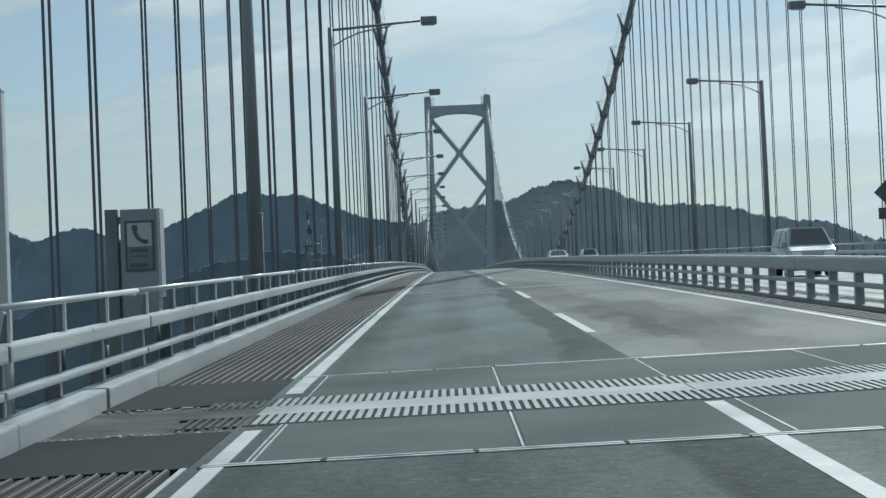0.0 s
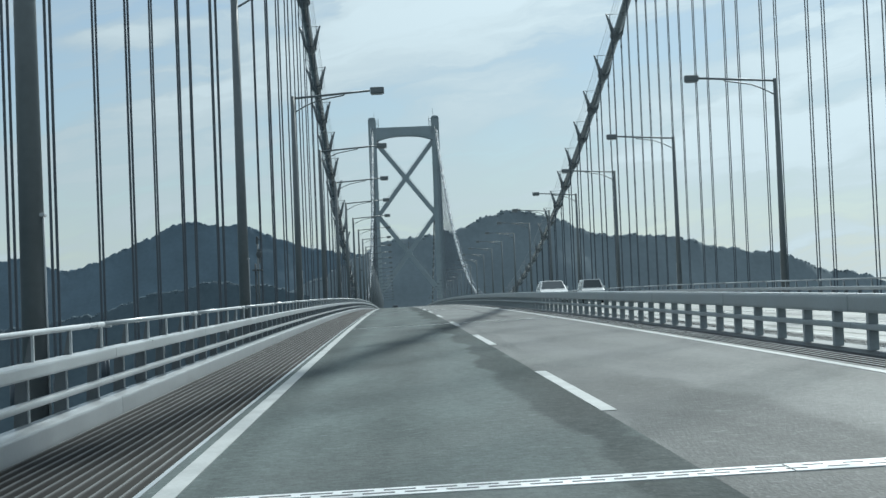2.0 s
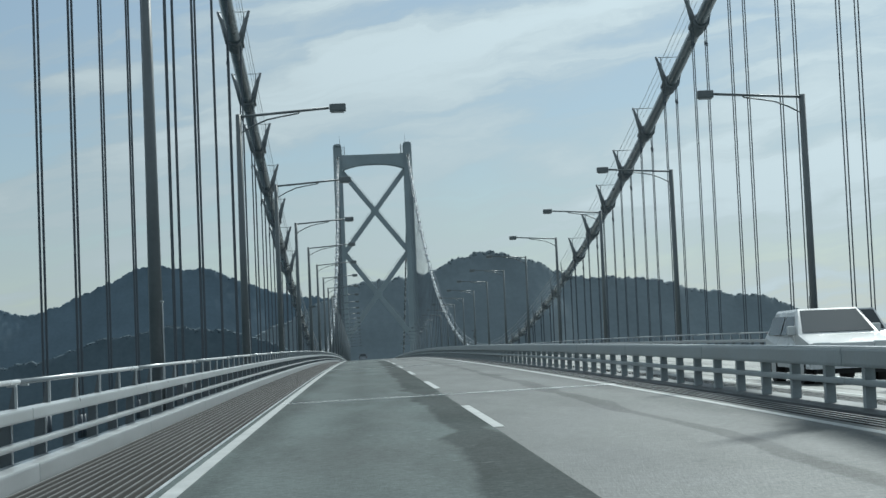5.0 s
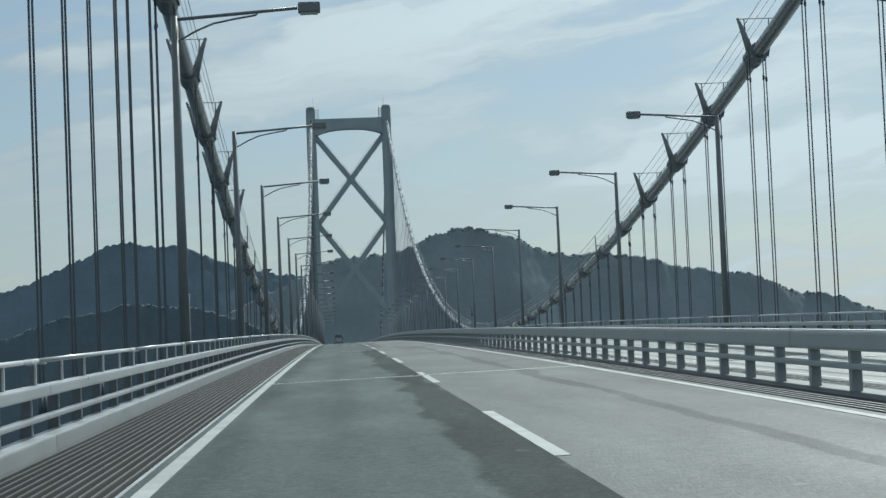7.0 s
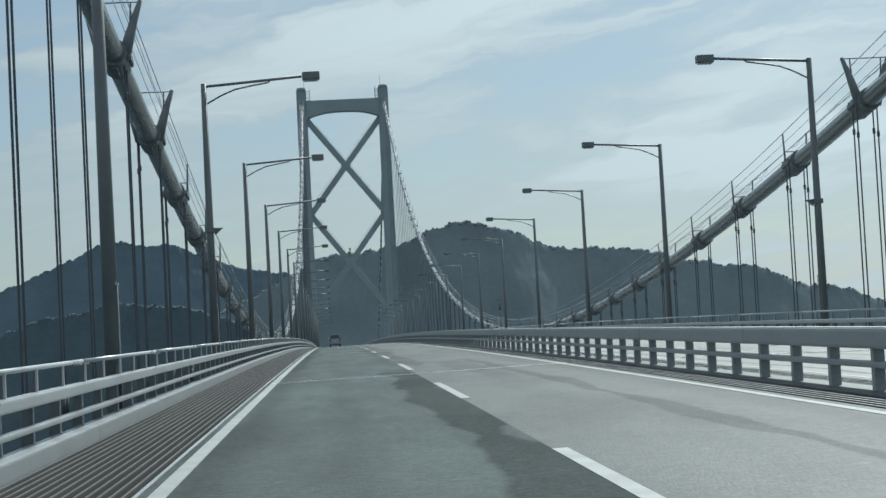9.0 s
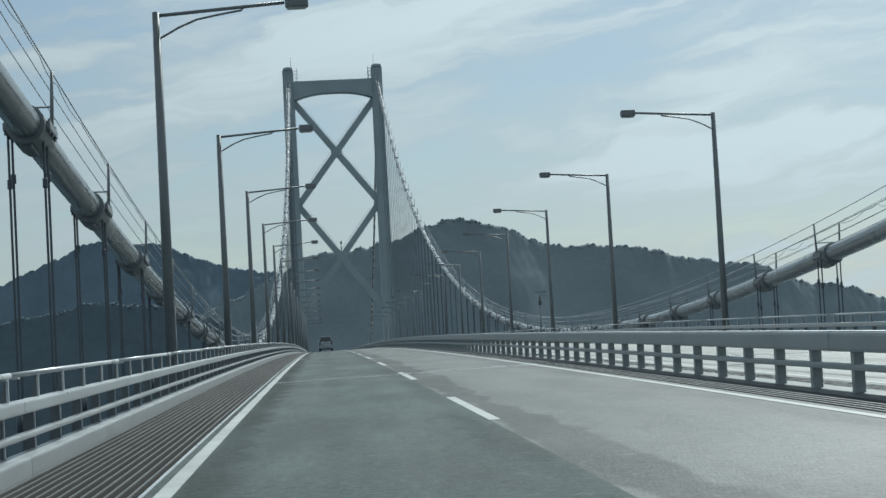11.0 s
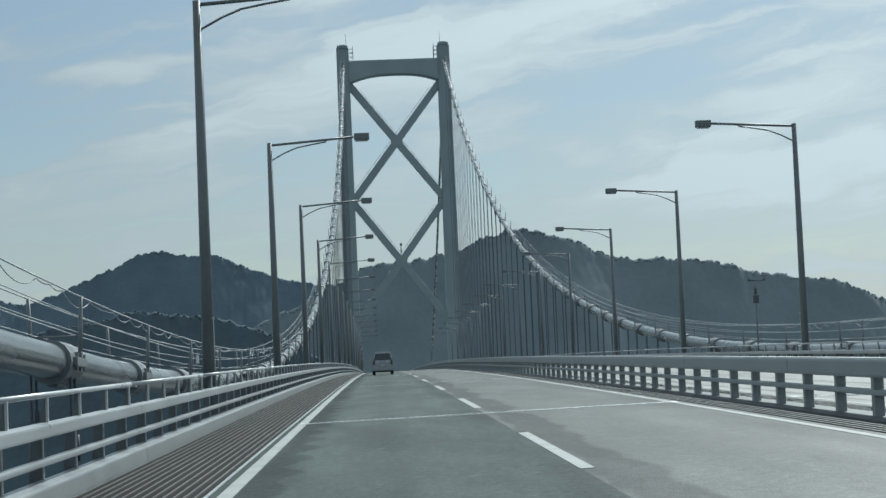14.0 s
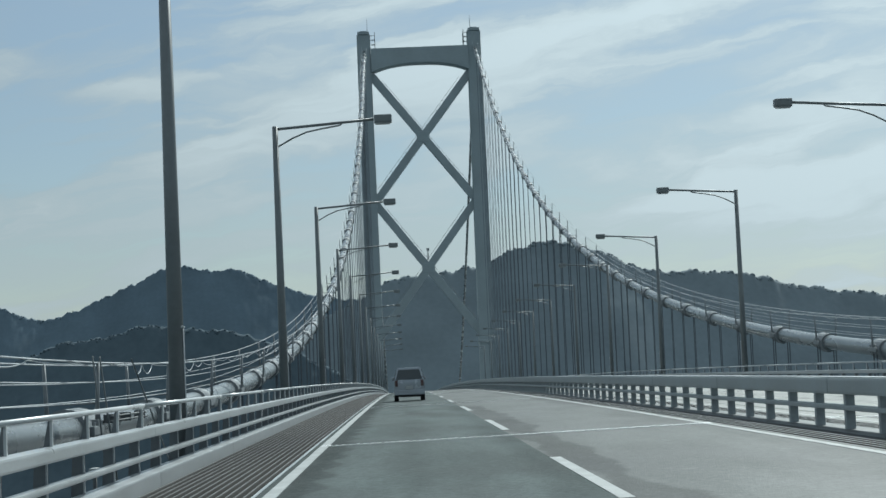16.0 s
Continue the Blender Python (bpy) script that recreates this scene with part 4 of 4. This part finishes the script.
# ---- vehicles ----
def vehicle(name, label, category, prof, glass_z, width, paint, nose):
    """A car with its nose to +y * nose. prof: side outline (y, z), rear first. Origin under its middle."""
    ob = tagged(new(name), label, category, "vehicles")
    L = max(p[0] for p in prof)
    w = width / 2
    bm = bmesh.new()
    rows = []
    for x, inset in ((-w, 0.0), (-w + 0.06, 0.0), (w - 0.06, 0.0), (w, 0.0)):
        ring = []
        for y, z in prof:
            lean = 0.16 * max(0.0, (z - glass_z[0]) / (glass_z[1] - glass_z[0]))
            edge = 0.05 if abs(x) == w else 0.0
            cy = L / 2
            ring.append(bm.verts.new((x * (1 - lean / w), cy + (y - cy) * (1 - edge * 0.4), z - edge * (z > 1.0) - L / 2 * 0)))
        rows.append(ring)
    bm.faces.new(rows[0])
    bm.faces.new(rows[-1])
    for a, b in zip(rows, rows[1:]):
        for j in range(len(prof)):
            k = (j + 1) % len(prof)
            bm.faces.new((a[j], a[k], b[k], b[j]))
    body = part("body", bm, paint, ob)

    def glass(pname, pts):
        bm = bmesh.new()
        f = bm.faces.new([bm.verts.new(p) for p in pts])
        r = bmesh.ops.extrude_face_region(bm, geom=[f])
        f.normal_update()
        nrm = f.normal.copy()
        bmesh.ops.translate(bm, verts=[v for v in r["geom"] if isinstance(v, bmesh.types.BMVert)], vec=nrm * 0.012)
        part(pname, bm, CAR_GLASS, body)

    z0, z1 = glass_z
    (ya, za), (yb, zb) = prof[1], prof[2]   # rear panel, lower and upper corner

    def rear_y(z):
        return ya + (yb - ya) * (z - za) / (zb - za)
    wl, wh = w - 0.1, w - 0.24
    glass("rear_window", [(-wl, rear_y(z0 + 0.06) - 0.008, z0 + 0.06), (wl, rear_y(z0 + 0.06) - 0.008, z0 + 0.06), (wh, rear_y(z1 - 0.1) - 0.008, z1 - 0.1), (-wh, rear_y(z1 - 0.1) - 0.008, z1 - 0.1)])
    (yc, zc), (yd, zd) = prof[3], prof[4]   # windscreen, upper and lower corner
    t = 0.08
    glass("windscreen", [(wl, yd + (yc - yd) * t + 0.01, zd + (zc - zd) * t + 0.01), (-wl, yd + (yc - yd) * t + 0.01, zd + (zc - zd) * t + 0.01), (-wh, yc + (yd - yc) * t + 0.01, zc + (zd - zc) * t + 0.01), (wh, yc + (yd - yc) * t + 0.01, zc + (zd - zc) * t + 0.01)])
    for s in (-1, 1):
        g0, g1 = rear_y(z0) + 0.25, yd - 0.35
        for a, b in ((g0, (g0 + g1) / 2 - 0.04), ((g0 + g1) / 2 + 0.04, g1)):
            top = b - (0.45 if b == g1 else 0.0)
            q = [(s * (w + 0.004), a, z0 + 0.03), (s * (w + 0.004), b, z0 + 0.03), (s * (w - 0.12), top, z1 - 0.12), (s * (w - 0.12), a + 0.05, z1 - 0.12)]
            glass("side_window", q if s > 0 else q[::-1])
        part("tail_light", boxes((s * (w - 0.12) - 0.07, s * (w - 0.12) + 0.07, rear_y(0.8) - 0.02, rear_y(0.8) + 0.06, 0.72, 1.02), bevel=0.015), RED_LENS, body)
        part("headlight", boxes((s * (w - 0.22) - 0.16, s * (w - 0.22) + 0.16, L - 0.12, L + 0.015, 0.62, 0.8), bevel=0.02), CLEAR_LENS, body)
        part("wing_mirror", boxes((s * (w + 0.04) - 0.08, s * (w + 0.04) + 0.08, yd - 0.45, yd - 0.33, z0 + 0.02, z0 + 0.2), bevel=0.03), paint, body)
        for yy in (0.75, L - 0.8):
            bm = bmesh.new()
            tube(bm, [(s * (w - 0.2), yy, 0.31), (s * (w + 0.005), yy, 0.31)], 0.31, 20)
            wh_ = part("wheel", bm, RUBBER, ob)
            bm = bmesh.new()
            tube(bm, [(s * (w + 0.0), yy, 0.31), (s * (w + 0.012), yy, 0.31)], 0.19, 16)
            part("rim", bm, STEEL_BRIGHT, wh_)
    part("rear_bumper", boxes((-w + 0.02, w - 0.02, -0.05, 0.12, 0.3, 0.55), bevel=0.03), paint, body)
    part("number_plate", boxes((-0.17, 0.17, rear_y(0.68) - 0.03, rear_y(0.68) + 0.01, 0.58, 0.75)), SIGN_WHITE, body)
    part("underbody", boxes((-w + 0.15, w - 0.15, 0.2, L - 0.2, 0.2, 0.34)), PLASTIC_DARK, ob)
    return ob


HATCH = [(0.0, 0.33), (0.05, 0.9), (0.45, 1.44), (2.1, 1.46), (2.95, 0.95), (3.8, 0.78), (3.9, 0.3)]
TALL = [(0.0, 0.3), (0.0, 0.9), (0.16, 1.62), (2.3, 1.64), (3.0, 1.0), (3.36, 0.84), (3.4, 0.3)]
KEI = [(0.0, 0.3), (0.0, 0.9), (0.14, 1.56), (2.4, 1.58), (3.0, 0.98), (3.36, 0.84), (3.4, 0.3)]
v = vehicle("minivan", "grey-blue tall compact car ahead in the slow lane", "car", TALL, (0.98, 1.62), 1.48, CAR_SILVER, 1)
v.matrix_basis = on_deck(-6.5, 439.0)
v = vehicle("small_van", "small silver-grey boxy van on the oncoming carriageway", "van", KEI, (0.95, 1.56), 1.48, CAR_SILVER, -1)
v.matrix_basis = on_deck(4.8, 46.0) @ pose(0, 0, 0, 0, 0, 180)
v = vehicle("car", "white hatchback on the oncoming carriageway", "car", HATCH, (0.93, 1.44), 1.6, CAR_WHITE, -1)
v.matrix_basis = on_deck(2.7, 143.5) @ pose(0, 0, 0, 0, 0, 180)
v = vehicle("car", "white small minivan on the oncoming carriageway", "car", KEI, (0.95, 1.56), 1.48, CAR_WHITE, -1)
v.matrix_basis = on_deck(6.3, 155.0) @ pose(0, 0, 0, 0, 0, 180)


# ---- roadside equipment ----
def emergency_phone():
    ob = tagged(new("emergency_phone"), "grey emergency telephone box with a handset pictogram", "phone box")
    body = part("cabinet", boxes((-0.22, 0.22, -0.15, 0.15, 0.55, 1.93), bevel=0.015), BOX_PAINT, ob)
    part("sign_frame", boxes((-0.165, 0.19, -0.165, -0.148, 1.18, 1.79), bevel=0.004), SIGN_INK, body)
    part("sign_panel", boxes((-0.135, 0.16, -0.17, -0.16, 1.475, 1.76)), SIGN_WHITE, body)
    part("text_panel", boxes((-0.135, 0.16, -0.17, -0.16, 1.21, 1.465)), TEXT_GREY, body, "greyed text field")
    bm = bmesh.new()
    tube(bm, [(-0.045, -0.172, 1.715), (-0.045, -0.172, 1.66), (-0.02, -0.172, 1.6), (0.025, -0.172, 1.555), (0.085, -0.172, 1.53)], 0.021, 8)
    box(bm, -0.075, -0.01, -0.185, -0.165, 1.67, 1.735, bevel=0.008)
    box(bm, 0.05, 0.115, -0.185, -0.165, 1.51, 1.56, bevel=0.008)
    part("pictogram", bm, SIGN_INK, body, "dark telephone handset symbol")
    for z, h in ((1.43, 0.02), (1.36, 0.008), (1.25, 0.025)):
        part("text_bar", boxes((-0.11, 0.11, -0.174, -0.169, z - h, z + h)), SIGN_INK, body)
    part("post", boxes((-0.42, -0.27, -0.06, 0.06, -0.55, 1.94), bevel=0.01), POST_SHADED, ob)
    part("edge_strip", boxes((0.221, 0.262, -0.15, 0.15, 0.86, 1.93), bevel=0.006), SIGN_WHITE, body, "pale strip down the right side")
    part("bracket", boxes((-0.28, -0.21, -0.04, 0.04, 1.76, 1.85), (-0.28, -0.21, -0.02, 0.02, 0.6, 1.54), bevel=0.005), POST_SHADED, ob)
    part("pedestal", boxes((-0.14, 0.14, -0.1, 0.1, -0.55, 0.56), bevel=0.01), POST_SHADED, ob)
    ob.matrix_basis = pose(-10.44, 7.2, road_z(7.2))


emergency_phone()


def instrument_mast():
    ob = tagged(new("instrument_mast"), "slim dark weather mast with a round disc and a vane", "mast")
    bm = bmesh.new()
    tube(bm, [(0, 0, -0.55), (0, 0, 2.75)], 0.036, 8, 0.028)
    part("pole", bm, POLE_PAINT, ob, smooth=True)
    bm = bmesh.new()
    bmesh.ops.create_uvsphere(bm, u_segments=16, v_segments=10, radius=0.11)
    bmesh.ops.scale(bm, vec=(0.9, 0.45, 1.3), verts=bm.verts)
    bmesh.ops.translate(bm, vec=(0.04, 0, 2.25), verts=bm.verts)
    part("disc", bm, STEEL_DARK, ob, smooth=True)
    part("disc_bracket", boxes((-0.02, 0.1, -0.03, 0.03, 2.38, 2.44), (0.05, 0.085, -0.03, 0.03, 1.93, 2.12), bevel=0.008), STEEL_DARK, ob)
    part("sensor_head", boxes((-0.05, 0.03, -0.05, 0.05, 2.62, 2.9), bevel=0.03), STEEL_DARK, ob)
    bm = bmesh.new()
    tube(bm, [(0.03, 0, 2.82), (0.09, 0, 2.77), (0.19, 0, 2.75)], 0.022, 6, 0.008)
    part("vane", bm, STEEL_DARK, ob)
    part("platform", boxes((-0.2, 0.16, -0.2, 0.2, 1.68, 1.72), bevel=0.008), STEEL_DARK, ob)
    bm = bmesh.new()
    tube(bm, [(-0.1, 0, -0.55), (-0.1, 0, 1.92)], 0.032, 8)
    part("stub_post", bm, STEEL_DARK, ob, smooth=True)
    ob.matrix_basis = pose(-11.5, 47.6, road_z(47.6))
    return ob


mast = instrument_mast()
copy_thing(mast, pose(-11.5, 98.3, road_z(98.3) + 0.45))


def wind_mast():
    ob = tagged(new("wind_mast"), "slim dark mast with a wind gauge crossbar on top", "mast")
    bm = bmesh.new()
    tube(bm, [(0, 0, -0.55), (0, 0, 4.1)], 0.05, 8, 0.03)
    part("pole", bm, POLE_PAINT, ob, smooth=True)
    bm = bmesh.new()
    tube(bm, [(0, 0, 3.42), (0, 0, 3.5), (0, 0, 3.66), (0, 0, 3.74)], 0.075, 10)
    part("sensor", bm, STEEL_DARK, ob, smooth=True)
    part("control_box", boxes((-0.13, 0.13, -0.1, 0.1, 3.0, 3.38), bevel=0.02), STEEL_DARK, ob)
    bm = bmesh.new()
    tube(bm, [(-0.3, 0, 4.1), (0.45, 0, 4.1)], 0.03, 6)
    part("crossbar", bm, STEEL_DARK, ob, smooth=True)
    for x in (-0.3, 0.45):
        bm = bmesh.new()
        tube(bm, [(x, 0, 4.08), (x, 0, 4.16), (x, 0, 4.22)], 0.06, 8, 0.02)
        part("wind_cup", bm, STEEL_DARK, ob, smooth=True)
    part("foot", boxes((-0.15, 0.15, -0.15, 0.15, -0.55, -0.5), bevel=0.01), POLE_PAINT, ob)
    ob.matrix_basis = pose(11.5, 397.1, road_z(397.1))


wind_mast()


def pipe_frame(y, x, width, high):
    ob = tagged(new("pipe_frame"), "grey pipe hoop standing on the side walkway", "pipe frame")
    for k in (-0.5, 0.5):
        bm = bmesh.new()
        tube(bm, [(k * width, 0, -0.55), (k * width, 0, high + 0.03 * k)], 0.022, 8)
        part("upright", bm, POLE_PAINT, ob, smooth=True)
    for z, r in ((high - 0.3, 0.022), (1.2, 0.016)):
        bm = bmesh.new()
        tube(bm, [(-0.5 * width, 0, z), (0.5 * width, 0, z)], r, 8)
        part("rung", bm, POLE_PAINT, ob, smooth=True)
    ob.matrix_basis = pose(x, y, road_z(y))


pipe_frame(49.8, -11.46, 0.43, 2.08)


def warning_sign():
    ob = tagged(new("road_sign"), "back of a diamond road sign with a plate below", "road sign")
    bm = bmesh.new()
    tube(bm, [(0, 0, -0.55), (0, 0, 3.3)], 0.045, 8)
    part("post", bm, GALV, ob, smooth=True)
    p = part("diamond", boxes((-0.4, 0.4, -0.012, 0.012, -0.4, 0.4), bevel=0.008), STEEL_DARK, ob)
    p.matrix_basis = pose(0, 0.06, 2.95, 0, 45, 0)
    part("plate", boxes((-0.42, 0.42, 0.05, 0.07, 1.9, 2.35), bevel=0.006), STEEL_DARK, ob)
    ob.matrix_basis = pose(10.55, 56.0, road_z(56.0))


warning_sign()


def leaning_pole(y, lean):
    ob = tagged(new("leaning_pole"), "thin slanted pole beside the low cable", "pole", "cable poles")
    bm = bmesh.new()
    tube(bm, [(0, 0, -0.6), (0, lean, 1.75)], 0.016, 8)
    part("shaft", bm, POLE_PAINT, ob, smooth=True)
    part("foot", boxes((-0.1, 0.1, -0.1, 0.1, -0.6, -0.55), bevel=0.01), POLE_PAINT, ob)
    ob.matrix_basis = pose(-11.9, y, road_z(y))


leaning_pole(391.5, -5.5)
leaning_pole(382.9, -1.2)
leaning_pole(384.0, -1.6)


def joint_post():
    ob = tagged(new("sign_post"), "pale grey square steel post beside the wide joint", "post")
    part("shaft", boxes((-0.06, 0.06, -0.06, 0.06, -0.5, 2.78), bevel=0.012), GALV, ob)
    part("cap", boxes((-0.066, 0.066, -0.066, 0.066, 2.78, 2.8), bevel=0.004), GALV, ob)
    part("foot", boxes((-0.14, 0.14, -0.14, 0.14, -0.55, -0.5), bevel=0.01), GALV, ob)
    ob.matrix_basis = pose(-10.52, 0.65, road_z(0.65))


joint_post()


# ---- fittings along the low cable ----
def hung_plate():
    ob = tagged(new("notice_plate"), "small blank grey plate wired to the hand ropes", "plate")
    part("panel", boxes((-0.008, 0.008, -0.5, 0.5, -0.13, 0.13), bevel=0.004), BOX_PAINT, ob)
    for y in (-0.42, 0.42):
        bm = bmesh.new()
        tube(bm, [(0.0, y, 0.12), (0.05, y, 0.2), (0.03, y, 0.3)], 0.008, 5)
        part("tie", bm, GALV, ob)
    ob.matrix_basis = pose(-12.4, 367.1, 5.52)


def cable_box():
    ob = tagged(new("junction_box"), "small dark junction box strapped to the main cable", "junction box")
    body = part("body", boxes((-0.09, 0.06, -0.2, 0.2, -0.12, 0.12), bevel=0.015), STEEL_DARK, ob)
    part("lid", boxes((0.061, 0.075, -0.18, 0.18, -0.1, 0.1), bevel=0.005), BOX_PAINT, body)
    for y in (-0.12, 0.12):
        bm = bmesh.new()
        tube(bm, [(-0.4 + 0.39 * math.cos(a), y, 0.05 + 0.37 * math.sin(a)) for a in [-0.9 + 0.3 * k for k in range(7)]], 0.012, 5)
        part("strap", bm, GALV, ob)
    ob.matrix_basis = pose(-12.48, 369.2, 4.78)


def pipe_pair():
    """Two short pipes on three clips along the cable's side."""
    ob = tagged(new("cable_pipes"), "pair of thin dark pipes clipped along the main cable", "pipes")
    for z in (0.0, 0.09):
        bm = bmesh.new()
        tube(bm, [(0, -2.4, z), (0, 2.4, z)], 0.022, 8)
        part("pipe", bm, STEEL_DARK, ob, smooth=True)
    for y in (-2.0, 0.0, 2.0):
        part("clip", boxes((-0.2, 0.03, y - 0.03, y + 0.03, -0.04, 0.13), bevel=0.006), STEEL_DARK, ob)
    ob.matrix_basis = pose(-12.36, 388.6, 4.78)


def stub_post():
    ob = tagged(new("stub_post"), "short dark stub post with a white cap", "post")
    bm = bmesh.new()
    tube(bm, [(0, 0, -0.62), (0, 0, 0.12)], 0.03, 8)
    part("shaft", bm, STEEL_DARK, ob, smooth=True)
    part("cap", boxes((-0.05, 0.05, -0.16, 0.16, 0.12, 0.15), bevel=0.008), PAINT_WHITE, ob, "white cap plate")
    ob.matrix_basis = pose(-11.0, 376.3, road_z(376.3))


hung_plate()
cable_box()
pipe_pair()
stub_post()
